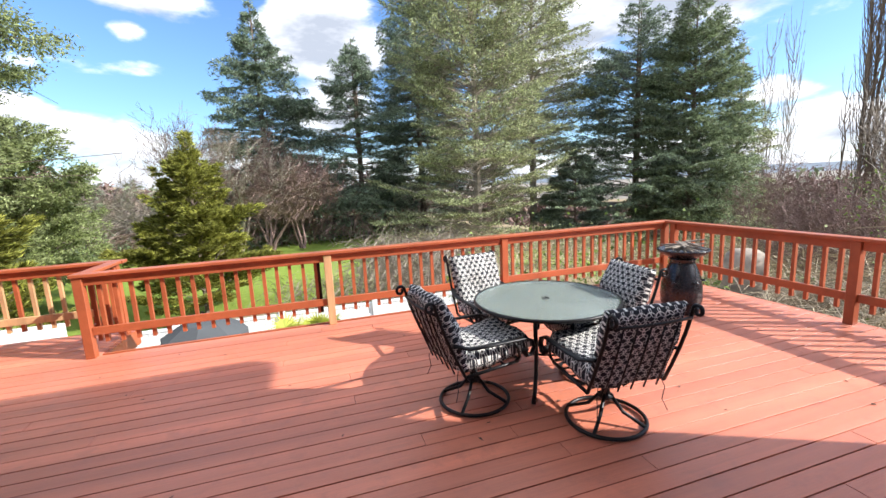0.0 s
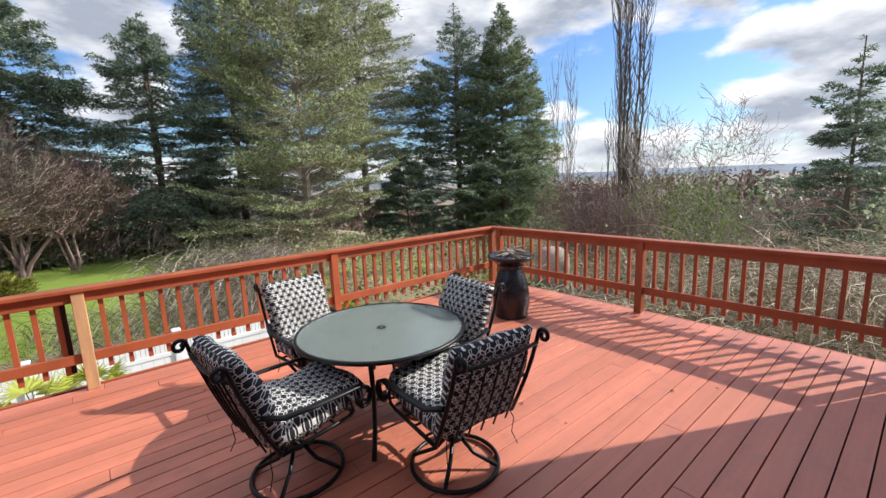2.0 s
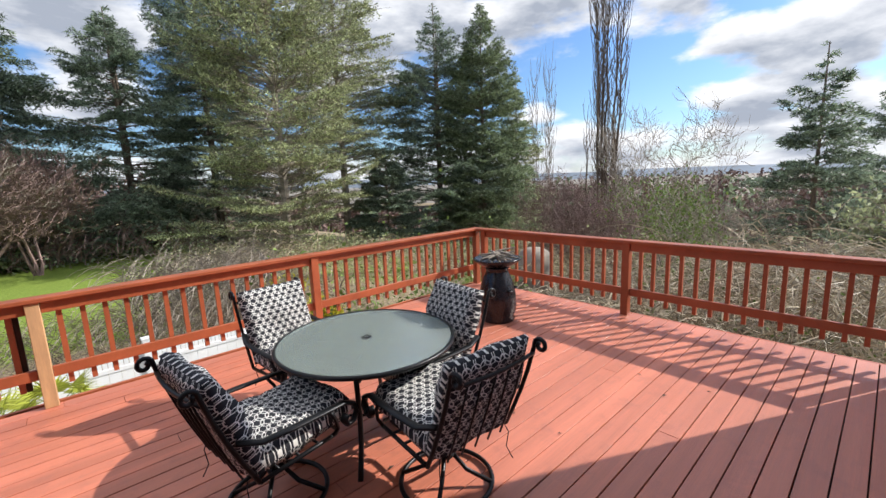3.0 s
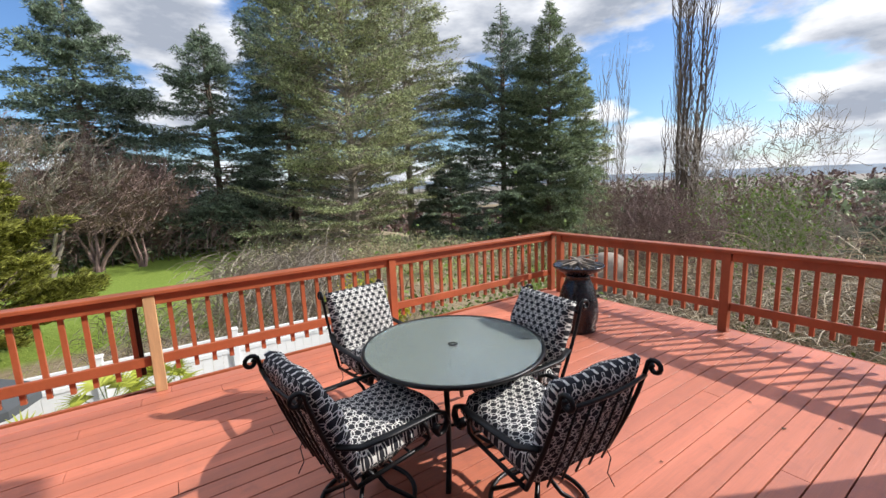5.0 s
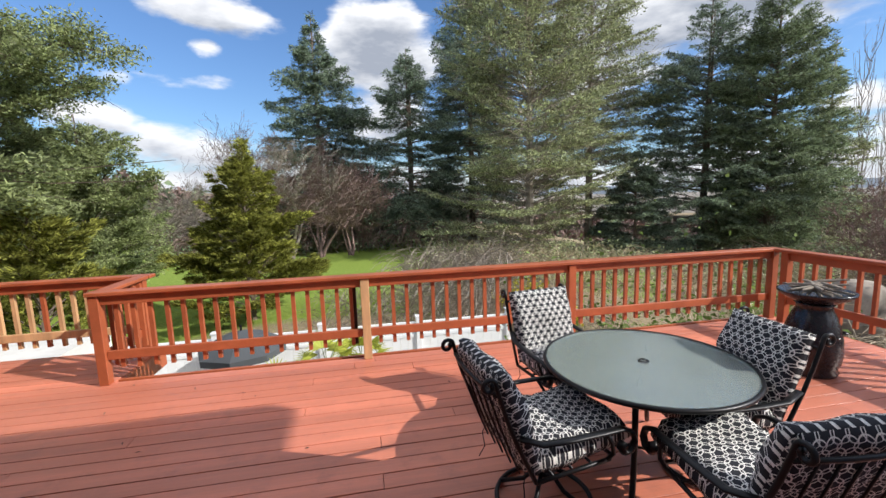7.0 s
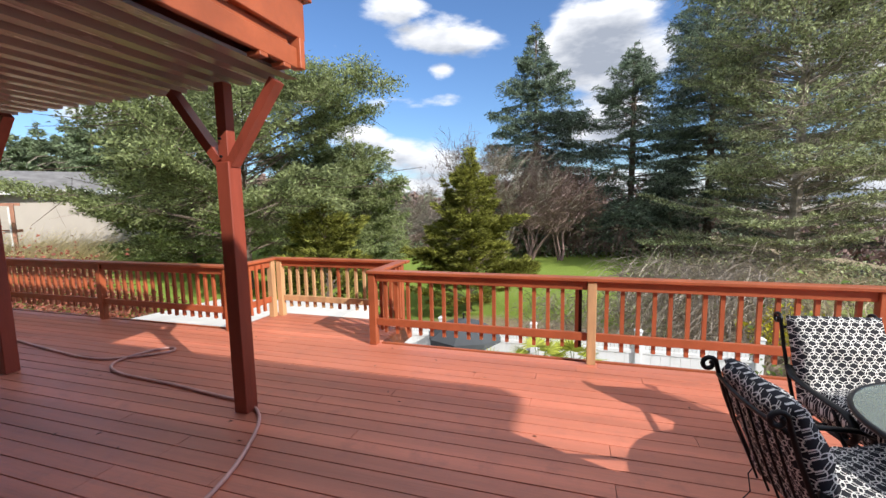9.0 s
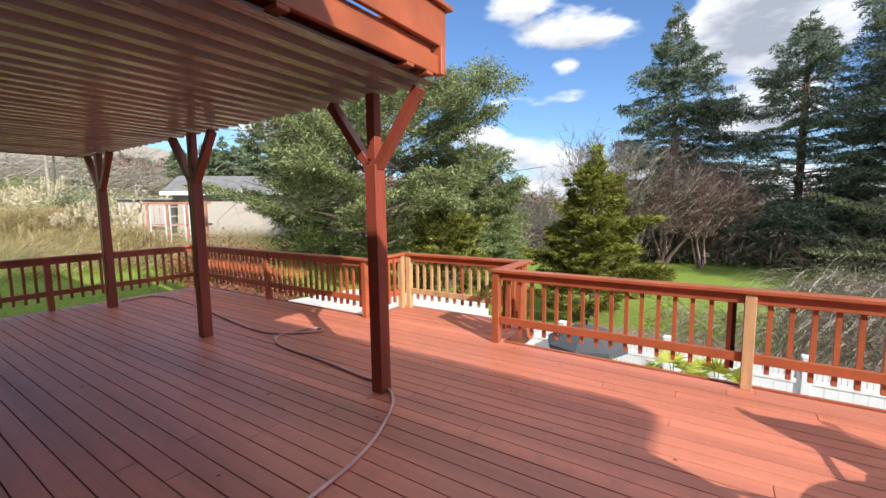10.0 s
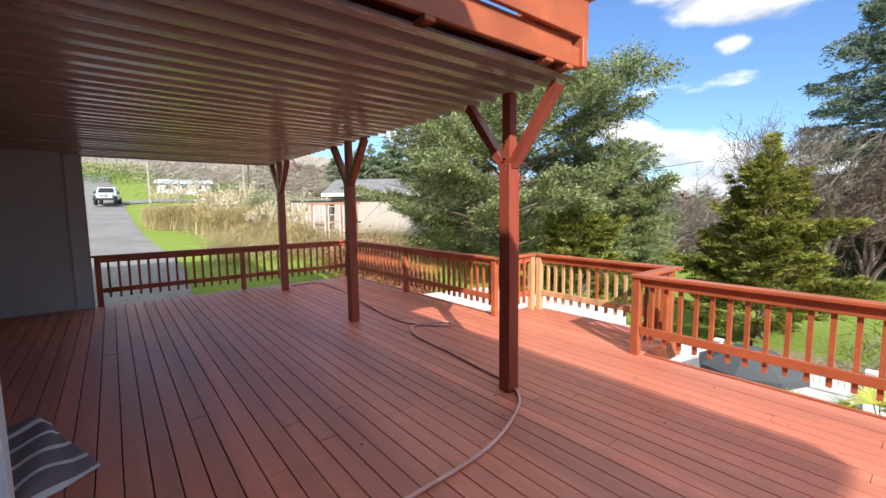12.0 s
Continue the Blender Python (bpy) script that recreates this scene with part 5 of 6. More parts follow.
urn()
tb_sticks = empty("driftwood", (5.02, 3.86, 0.74), "loose grey driftwood sticks heaped in the dish", "sticks")
rs = random.Random(4)
for k in range(20):
    bm = bmesh.new()
    a = rs.uniform(0, math.tau)
    r = rs.uniform(0.0, 0.09)
    l = rs.uniform(0.12, 0.24)
    c = Vector((r * math.cos(a + 1), r * math.sin(a + 1), 0.025 + k * 0.004))
    d = Vector((math.cos(a), math.sin(a), rs.uniform(-0.1, 0.25)))
    tube(bm, [c - d * l, c + Vector((0, 0, 0.02)), c + d * l], [0.012, 0.016, 0.008], 6)
    part("stick", bm, PALE_BARK, tb_sticks)


# ---- garden hose ----
def hose():
    pts = [(-1.35, 1.3), (-1.38, 2.0), (-1.42, 2.5), (-1.54, 2.9), (-1.78, 3.33), (-2.08, 3.54), (-2.40, 3.57), (-3.17, 3.66), (-3.95, 3.72), (-4.32, 3.92), (-4.30, 4.3), (-4.12, 4.48), (-4.02, 4.36), (-4.35, 4.08), (-4.8, 3.95), (-5.95, 4.08), (-7.7, 4.32), (-8.8, 4.27), (-8.85, 3.7)]
    P = [Vector((x, y, 0.016)) for x, y in pts]
    fine = []
    for i in range(len(P) - 1):
        p0, p1, p2, p3 = P[max(0, i - 1)], P[i], P[i + 1], P[min(len(P) - 1, i + 2)]
        for k in range(8):
            t = k / 8
            fine.append(0.5 * ((2 * p1) + (p2 - p0) * t + (2 * p0 - 5 * p1 + 4 * p2 - p3) * t * t + (3 * p1 - p0 - 3 * p2 + p3) * t ** 3))
    fine.append(P[-1])
    bm = bmesh.new()
    tube(bm, fine, 0.015, 8)
    tagged(part("garden_hose", bm, HOSE, smooth=True), "brown rubber garden hose lying loosely across the deck", "hose")


hose()


# ---- brambles, brush and beds ----
def arcs(rng, n, area, ln, r, h, material, name, label, seg=6, sides=1, leaf=0, leafmat=None, curl=1.0):
    """Arching dead stalks over a piece of ground; area(rng) gives x, y."""
    out = []
    for i in range(n):
        x, y = area(rng)
        z = ground_z(x, y)
        L = ln * rng.uniform(0.5, 1.3)
        a = rng.uniform(0, math.tau)
        p = np.array([x, y, z + rng.uniform(0, 0.6) * h])
        el = rng.uniform(0.5, 1.4)
        for k in range(seg):
            d = np.array([math.cos(a) * math.cos(el), math.sin(a) * math.cos(el), math.sin(el)])
            q = p + d * L / seg
            out.append((p, q, r * (1 - k / seg * 0.7), r * (1 - (k + 1) / seg * 0.7)))
            p = q
            el -= curl * rng.uniform(0.2, 0.6)
            a += rng.normal() * 0.25
    ob = tris_np(name, limb_tubes(out, sides), 4, material)
    tagged(ob, label, "brush", kind="stuff")
    return ob


def sector(az0, az1, d0, d1):
    def f(rng):
        az = rng.uniform(az0, az1)
        d = math.sqrt(rng.uniform(d0 * d0, d1 * d1))
        x, y, z = at_az(az, d)
        return x, y
    return f


def rect(x0, x1, y0, y1):
    return lambda rng: (rng.uniform(x0, x1), rng.uniform(y0, y1))


def leaves_over(rng, n, area, size, h, material, name, label, up=0.3, slim=0.25):
    P, D = [], []
    for i in range(n):
        x, y = area(rng)
        P.append((x, y, ground_z(x, y) + abs(rng.normal()) * h * 0.6))
    P = np.array(P)
    D = rot_rand(rng, n)
    D[:, 2] = np.abs(D[:, 2]) + up
    D /= np.linalg.norm(D, axis=1)[:, None]
    ob = tris_np(name, sprays(rng, P, D, size, size * slim), 4, material)
    return tagged(ob, label, "undergrowth", kind="stuff")


g1 = np.random.default_rng(101)
arcs(g1, 8500, rect(6.6, 15, -6, 9), 1.7, 0.011, 1.6, DRYG, "brambles", "tangled dead grey-brown brambles on the bank beside the deck", sides=3)
arcs(g1, 3800, sector(-100, -50, 13, 34), 3.0, 0.020, 2.2, DRYG, "brambles", "dense dead brambles covering the slope")
arcs(g1, 1700, rect(-1, 9, 11.2, 20), 1.4, 0.009, 0.5, PALE_BARK, "brush", "pale bare brush beyond the fence")
arcs(g1, 1500, sector(-60, -9, 16, 30), 2.2, 0.016, 1.0, DRYG, "brush", "dry brush under the tall trees")
arcs(g1, 1600, sector(-12, 24, 33, 48), 3.0, 0.03, 2.2, PURPLE_BARK, "brush", "dark leafless thicket along the lawn's far edge")
arcs(g1, 1500, sector(18, 27, 40, 70), 4.0, 0.035, 3.0, PALE_BARK, "brush", "pale leafless thicket behind the lawn")
leaves_over(g1, 3500, rect(6.45, 12, -5, 8), 0.11, 0.9, BUSH, "undergrowth", "low green leaves among the brambles")
leaves_over(g1, 9000, rect(3.2, 8.5, 5.6, 8.2), 0.12, 2.0, BUSH, "undergrowth", "low ivy leaves beside the deck edge")
leaves_over(g1, 9000, sector(-110, -50, 12, 34), 0.12, 1.6, LICHEN, "undergrowth", "grey-green scrub on the slope")
leaves_over(g1, 9000, sector(-55, -8, 24, 36), 0.2, 1.0, LICHEN, "undergrowth", "grey-green low scrub under the firs")
leaves_over(g1, 6000, sector(-12, 26, 34, 46), 0.35, 1.3, FIR, "undergrowth", "dark hedge along the lawn's far edge")
leaves_over(g1, 15000, rect(-14, 12, 11, 20), 0.10, 0.08, GRASSB, "rough_grass", "short rough grass and weeds", up=1.5, slim=0.06)
leaves_over(g1, 14000, rect(-16, -9.6, -1, 9), 0.09, 0.05, GRASSB, "lawn_grass", "sunlit bright lawn grass beside the deck", up=1.5, slim=0.06)

# apple tree with arching dead crown beyond the fence
bare_at(-7.5, 15.5, -0.115, 0.75, PALE_BARK, "low leafless apple tree with a tangled arching crown", 60, depth=6, thick=0.035, upright=0.15, kids=3, twig=0.010, split0=0.35, name="apple_tree")
bare_at(-11.5, 17.5, -0.105, 0.75, PALE_BARK, "low leafless fruit tree with a tangled crown", 61, depth=6, thick=0.03, upright=0.15, kids=3, twig=0.010, split0=0.35, name="apple_tree")
bare_at(-71.5, 14, 0.012, 0.45, PALE_BARK, "young green-leaved tree on the bank", 62, depth=5, thick=0.014, leaf=BUSH, leaf_n=3200, leaf_size=0.09, stems=3, name="young_tree")
bare_at(-78, 22, -0.02, 0.5, PALE_BARK, "pale tangled leafless scrub tree", 63, depth=6, thick=0.014, stems=4, name="scrub_tree")
bare_at(-93, 20, -0.02, 0.5, PALE_BARK, "grey-green tangled scrub tree", 64, depth=6, thick=0.014, stems=4, name="scrub_tree", leaf=LICHEN, leaf_n=4000, leaf_size=0.2)
bare_at(-60, 22, 0.03, 0.5, PURPLE_BARK, "reddish-brown leafless twiggy shrub", 65, depth=6, thick=0.012, stems=5, name="shrub", twig=0.014)
bare_at(-64, 20, 0.02, 0.5, PURPLE_BARK, "reddish-brown leafless twiggy shrub", 66, depth=6, thick=0.012, stems=5, name="shrub", twig=0.014)
bare_at(20, 40, 0.05, 0.4, PALE_BARK, "pale thin leafless sapling tree", 67, depth=5, thick=0.010, stems=3, name="sapling", twig=0.018)
bare_at(23, 48, 0.07, 0.4, PALE_BARK, "pale thin leafless sapling tree", 68, depth=5, thick=0.010, stems=3, name="sapling", twig=0.02)
bare_at(74.5, 29, 0.045, 0.6, DRYG, "rounded olive-brown leafless thicket bush", 69, depth=6, thick=0.012, stems=5, twig=0.012, leaf=LICHEN, leaf_n=9000, leaf_size=0.09, name="thicket_bush")
bare_at(71.0, 27, 0.035, 0.6, DRYG, "rounded olive-brown leafless thicket bush", 70, depth=6, thick=0.012, stems=5, twig=0.012, leaf=LICHEN, leaf_n=8000, leaf_size=0.09, name="thicket_bush")


def forsythia(x, y, h, seed):
    rng = np.random.default_rng(seed)
    z = ground_z(x, y)
    sh = empty("forsythia_shrub", (x, y, z), "bright yellow flowering spring shrub", "shrub")
    segs, P = [], []
    for i in range(46):
        a, el = rng.uniform(0, math.tau), rng.uniform(0.8, 1.45)
        d = np.array([math.cos(a) * math.cos(el), math.sin(a) * math.cos(el), math.sin(el)])
        e = d * h * rng.uniform(0.6, 1.0)
        segs.append((np.zeros(3), e, 0.012, 0.004))
        for k in range(40):
            P.append(e * rng.uniform(0.35, 1.0) + rng.normal(size=3) * 0.05)
    tris_np("stem", limb_tubes(segs, 4), 4, BARK, sh)
    P = np.array(P)
    tris_np("blossom", sprays(rng, P, rot_rand(rng, len(P)), 0.09, 0.03), 4, YELLOW, sh)


fx, fy, _ = at_az(-21.5, 14.0)
forsythia(fx, fy, 1.8, 5)
fx, fy, _ = at_az(-26.5, 13.0)
forsythia(fx, fy, 1.2, 6)


def fan_palm(x, y, z, h, seed):
    rng = np.random.default_rng(seed)
    pl = empty("fan_palm", (x, y, z), "potted fan palm with yellow-green pleated leaves", "palm", "fan palms on the patio")
    bm = bmesh.new()
    tube(bm, [(0, 0, 0), (0.02, 0.01, h * 0.4), (0, 0, h * 0.75)], [0.07, 0.06, 0.05], 8)
    part("trunk", bm, BARK, pl)
    for i in range(11):
        a = i * 2.4 + rng.uniform(-0.3, 0.3)
        el = rng.uniform(0.05, 1.2)
        d = Vector((math.cos(a) * math.cos(el), math.sin(a) * math.cos(el), math.sin(el)))
        o = Vector((0, 0, h * 0.75))
        c = o + d * 0.34
        s = d.cross(Vector((0, 0, 1))).normalized()
        blades = []
        for k in range(15):
            u = (k - 7) / 7 * 1.5
            dd = (d * math.cos(u) + s * math.sin(u)).normalized()
            side = s * math.cos(u) - d * math.sin(u)
            t = c + dd * 0.36 + Vector((0, 0, -0.10 * abs(u)))
            blades.append([c, c + dd * 0.16 + side * 0.018, t, c + dd * 0.16 - side * 0.018])
        fr = tris_np("frond", np.array([[tuple(v) for v in b] for b in blades]), 4, YGREEN, pl)
        bm = bmesh.new()
        tube(bm, [o, c], 0.007, 5)
        part("stalk", bm, BUSH, fr)


YGREEN = leafy("palm_leaves", (0.46, 0.50, 0.07), 0.3, 0.3)
fan_palm(0.1, 8.2, -2.55, 1.75, 1)
fan_palm(-0.7, 7.8, -2.55, 1.45, 2)
fan_palm(0.7, 8.9, -2.55, 1.5, 3)


# ---- patio umbrella and furniture below ----
def umbrella(x, y):
    z = -2.55
    um = empty("patio_umbrella", (x, y, z), "dark grey canvas patio umbrella, half lowered over a table", "umbrella")
    bm = bmesh.new()
    tube(bm, [(0, 0, 0.03), (0, 0, 1.95)], 0.02, 8)
    part("pole", bm, IRON, um)
    bm = bmesh.new()
    apex = bm.verts.new((0, 0, 1.85))
    rims = []
    for k in range(8):
        a = k * math.tau / 8
        rims.append((bm.verts.new((0.4 * math.cos(a), 0.4 * math.sin(a), 1.74)), bm.verts.new((0.80 * math.cos(a), 0.80 * math.sin(a), 1.50)), bm.verts.new((0.80 * math.cos(a), 0.80 * math.sin(a), 1.38))))
    for k in range(8):
        a, b = rims[k], rims[(k + 1) % 8]
        bm.faces.new((apex, a[0], b[0]))
        bm.faces.new((a[0], a[1], b[1], b[0]))
        bm.faces.new((a[1], a[2], b[2], b[1]))
    part("canopy", bm, CANVAS, um, "dark grey canvas canopy")
    for k in range(8):
        a = k * math.tau / 8
        bm = bmesh.new()
        tube(bm, [(0.02 * math.cos(a), 0.02 * math.sin(a), 1.82), (0.4 * math.cos(a), 0.4 * math.sin(a), 1.70), (0.79 * math.cos(a), 0.79 * math.sin(a), 1.47)], 0.008, 5)
        part("rib", bm, IRON, um)
    bm = bmesh.new()
    lathe(bm, [(0.24, 0), (0.25, 0.04), (0.05, 0.09), (0.03, 0.2)], 20)
    part("base", bm, IRON, um)
    tt = empty("patio_table", (x - 0.5, y - 0.75, z), "low dark grey slatted patio table", "table")
    for i in range(9):
        bm = bmesh.new()
        box(bm, -0.9 + i * 0.2, -0.77 + i * 0.2, -0.5, 0.5, 0.68, 0.71, 0.004)
        part("slat", bm, CANVAS, tt)
    for sx in (-0.85, 0.85):
        for sy in (-0.45, 0.45):
            bm = bmesh.new()
            box(bm, sx - 0.03, sx + 0.03, sy - 0.03, sy + 0.03, 0, 0.678)
            part("leg", bm, IRON, tt)


umbrella(-1.55, 9.1)


# ---- car ----
def jeep(x, y, ang):
    z = ground_z(x, y) + 0.08
    PAINT = surface("car_paint", (0.66, 0.70, 0.76), 0.25, 0.3, coarse=1, fine=10, var=0.03, bump=0)
    RUB = surface("tyre_rubber", (0.02, 0.02, 0.02), 0.8, coarse=4, fine=40, var=0.2)
    car = empty("car", (x, y, z), "silver-white off-road car parked on the driveway", "car")
    car.rotation_euler = (0, 0, ang)
    bm = bmesh.new()
    box(bm, -2.0, 0.75, -0.78, 0.78, 0.55, 1.15, 0.05)
    box(bm, 0.751, 1.85, -0.62, 0.62, 0.60, 1.12, 0.06)
    part("body", bm, PAINT, car)
    bm = bmesh.new()
    vs = []
    for (x0, hw, zz) in ((-1.95, 0.74, 1.151), (0.70, 0.74, 1.151), (0.42, 0.66, 1.74), (-1.88, 0.66, 1.78)):
        vs.append((bm.verts.new((x0, -hw, zz)), bm.verts.new((x0, hw, zz))))
    for i in range(4):
        a, b = vs[i], vs[(i + 1) % 4]
        bm.faces.new((a[0], a[1], b[1], b[0]))
    bm.faces.new([v[0] for v in vs])
    bm.faces.new([v[1] for v in vs][::-1])
    part("cabin", bm, PAINT, car)
    bm = bmesh.new()
    v = [bm.verts.new(p) for p in ((0.685, -0.62, 1.22), (0.685, 0.62, 1.22), (0.475, 0.57, 1.68), (0.475, -0.57, 1.68))]
    bm.faces.new(v)
    bmesh.ops.solidify(bm, geom=bm.faces[:], thickness=-0.02)
    part("windscreen", bm, DARKGLASS, car)
    for s in (-1, 1):
        for X in (-1.5, -0.6):
            bm = bmesh.new()
            box(bm, X, X + 0.8, s * 0.72 - 0.02, s * 0.72 + 0.02, 1.22, 1.62)
            part("side_window", bm, DARKGLASS, car)
        bm = bmesh.new()
        box(bm, 0.7, 1.75, min(s * 0.64, s * 0.93), max(s * 0.64, s * 0.93), 0.78, 0.86, 0.03)
        part("fender", bm, RUB, car)
        bm = bmesh.new()
        tube(bm, [(1.851, s * 0.42, 0.93), (1.885, s * 0.42, 0.93)], 0.10, 16)
        part("headlight", bm, WHITEP, car)
        bm = bmesh.new()
        box(bm, 0.45, 0.55, min(s * 0.80, s * 1.0), max(s * 0.80, s * 1.0), 1.15, 1.35, 0.02)
        part("mirror", bm, RUB, car)
        for X in (-1.35, 1.25):
            w = empty("wheel", (X, s * 0.76, 0.38))
            w.parent = car
            bm = bmesh.new()
            lathe(bm, [(0.24, -0.12), (0.36, -0.12), (0.385, -0.08), (0.385, 0.08), (0.36, 0.12), (0.24, 0.12)], 24)
            bmesh.ops.rotate(bm, verts=bm.verts, matrix=Matrix.Rotation(radians(90), 3, "X"))
            part("tyre", bm, RUB, w)
            bm = bmesh.new()
            lathe(bm, [(0.0, -0.09), (0.238, -0.11), (0.238, 0.11), (0.0, 0.09)], 20)
            bmesh.ops.rotate(bm, verts=bm.verts, matrix=Matrix.Rotation(radians(90), 3, "X"))
            part("rim", bm, PANEL, w)
    bm = bmesh.new()
    box(bm, 1.90, 2.05, -0.85, 0.85, 0.50, 0.68, 0.02)
    part("bumper", bm, RUB, car)
    for k in range(7):
        bm = bmesh.new()
        box(bm, 1.852, 1.862, -0.27 + k * 0.09 - 0.022, -0.27 + k * 0.09 + 0.022, 0.74, 1.04)
        part("grille_slot", bm, RUB, car)


jx, jy, _ = at_az(90.1, 53)
jeep(jx, jy, radians(-8))


# ---- pampas grass ----
def pampas(x, y, h, seed):
    rng = np.random.default_rng(seed)
    z = ground_z(x, y)
    pg = empty("pampas_grass", (x, y, z), "tall dry straw-coloured pampas grass clump with pale plumes", "grass clump", "pampas grass beside the driveway")
    quads = []
    n = 1500
    for i in range(n):
        a = rng.uniform(0, math.tau)
        b = np.array([rng.normal() * 0.35, rng.normal() * 0.35, 0])
        L = h * rng.uniform(0.4, 0.8)
        o = np.array([math.cos(a), math.sin(a), 0])
        m = b + o * L * 0.22 + np.array([0, 0, L * 0.7])
        e = b + o * L * rng.uniform(0.45, 0.8) + np.array([0, 0, L * rng.uniform(0.5, 0.9)])
        s = np.array([-o[1], o[0], 0]) * 0.011
        quads.append([b - s, b + s, m + s, m - s])
        quads.append([m - s, m + s, e + s * 0.2, e - s * 0.2])
    tris_np("blades", np.array(quads), 4, REED, pg)["kind"] = "stuff"
    for k in range(int(rng.integers(7, 12))):
        a = rng.uniform(0, math.tau)
        lean = rng.uniform(0.05, 0.3)
        top = np.array([math.cos(a) * lean * h, math.sin(a) * lean * h, h * rng.uniform(0.85, 1.1)])
        P = top[None] * rng.uniform(0.80, 1.0, 70)[:, None] + rng.normal(size=(70, 3)) * 0.010
        D = np.tile(top / np.linalg.norm(top), (70, 1)) + rng.normal(size=(70, 3)) * 0.3
        D /= np.linalg.norm(D, axis=1)[:, None]
        tris_np("plume", sprays(rng, P, D, 0.14, 0.016), 4, PLUME, pg)


rp = random.Random(77)
for i in range(22):
    t = i / 21
    az = 85.0 - 15 * t + rp.uniform(-1, 1)
    d = 31 - 12 * min(1, t * 1.6) + rp.uniform(0, 5)
    x, y, z = at_az(az, d)
    pampas(x, y, rp.uniform(2.1, 2.8) if t < 0.55 else rp.uniform(1.4, 2.0), 300 + i)
arcs(g1, 9000, sector(57, 81, 16.5, 24), 1.0, 0.009, 0.5, REED, "dry_grass", "dry straw-coloured long grass", curl=0.35, seg=4)
leaves_over(g1, 5000, sector(66, 82, 44, 70), 0.4, 1.0, DRYG, "hillside_scrub", "pale dry hillside scrub", up=0.4)
arcs(g1, 7000, sector(46, 86, 60, 120), 6, 0.05, 5.0, PALE_BARK, "hillside_thicket", "pale leafless hillside thicket")
leaves_over(g1, 9000, sector(85, 110, 85, 120), 0.45, 2.6, BUSH, "hedge", "green trees and hedge at the top of the driveway")
leaves_over(g1, 7000, rect(-14.0, -8.9, 6.4, 9.4), 0.12, 0.9, REDLEAF, "rust_shrubs", "low rust-red shrubs below the guard rail")
arcs(g1, 700, rect(-14.0, -8.9, 6.4, 9.4), 1.2, 0.010, 1.2, REDWOOD, "shrub_twigs", "dry twigs of the low shrubs")


def pole(az, d, tan, mat, label):
    x, y, z = at_az(az, d)
    h = EYE.z + tan * d - z
    po = empty("utility_pole", (x, y, z), label, "pole")
    bm = bmesh.new()
    tube(bm, [(0, 0, 0), (0, 0, h)], [0.14, 0.10], 8)
    part("shaft", bm, mat, po)
    bm = bmesh.new()
    box(bm, -0.9, 0.9, -0.06, 0.06, h - 0.6, h - 0.45)
    part("crossarm", bm, mat, po)


pole(86.4, 52, 0.19, PALE_BARK, "weathered pale timber utility pole")
pole(76.8, 50, 0.19, PALE_BARK, "weathered pale timber utility pole")
pole(76.2, 52, 0.19, PALE_BARK, "weathered pale timber utility pole")


# ---- towel ----
def towel():
    """A crumpled striped towel dropped by the wall."""
    m, nt, p = nodes_of("striped_towel")
    uv = nt.nodes.new("ShaderNodeUVMap")
    sep = nt.nodes.new("ShaderNodeSeparateXYZ")
    nt.links.new(uv.outputs[0], sep.inputs[0])
    mm = nt.nodes.new("ShaderNodeMath")
    mm.operation = "FRACT"
    sc = nt.nodes.new("ShaderNodeMath")
    sc.operation = "MULTIPLY"
    sc.inputs[1].default_value = 5.0
    nt.links.new(sep.outputs[1], sc.inputs[0])
    nt.links.new(sc.outputs[0], mm.inputs[0])
    r = ramp_of(nt, mm.outputs[0], [(0.78, (0.22, 0.175, 0.20)), (0.80, (0.80, 0.78, 0.80))])
    nt.links.new(r.outputs[0], p.inputs["Base Color"])
    p.inputs["Roughness"].default_value = 0.95
    w = noise_tex(nt, 220, 3)
    b = nt.nodes.new("ShaderNodeBump")
    b.inputs["Strength"].default_value = 0.6
    b.inputs["Distance"].default_value = 0.004
    nt.links.new(w.outputs["Fac"], b.inputs["Height"])
    nt.links.new(b.outputs[0], p.inputs["Normal"])
    bm = bmesh.new()
    uvl = bm.loops.layers.uv.verify()
    n1, n2 = 34, 44
    c = [Vector((-4.15, -0.35, 0)), Vector((-4.2, 0.02, 0)), Vector((-3.0, 0.43, 0)), Vector((-2.5, -0.15, 0))]
    g = []
    for i in range(n1 + 1):
        row = []
        for j in range(n2 + 1):
            u, v = i / n1, j / n2
            q = c[0].lerp(c[1], u).lerp(c[3].lerp(c[2], u), v)
            h = 0.02 + 0.04 * abs(noise.noise(Vector((u * 2.2, v * 1.6, 3)))) + 0.05 * math.exp(-((v - 0.06) / 0.10) ** 2) + 0.022 * math.sin(u * 9 + v * 3)
            edge = min(u, 1 - u, v, 1 - v)
            q.z = max(0.006, h * min(1, edge * 7 + 0.12))
            q += Vector((0.05 * noise.noise(Vector((u * 3, v * 3, 9))), 0.05 * noise.noise(Vector((u * 3, v * 3, 19))), 0))
            row.append(bm.verts.new(q))
        g.append(row)
    for i in range(n1):
        for j in range(n2):
            f = bm.faces.new((g[i][j], g[i][j + 1], g[i + 1][j + 1], g[i + 1][j]))
            f.smooth = True
            for lp, (a, bb) in zip(f.loops, ((i, j), (i, j + 1), (i + 1, j + 1), (i + 1, j))):
                lp[uvl].uv = (a / n1, bb / n2)
    tagged(part("towel", bm, m, smooth=True), "crumpled grey towel with white stripes lying on the deck", "towel")


towel()


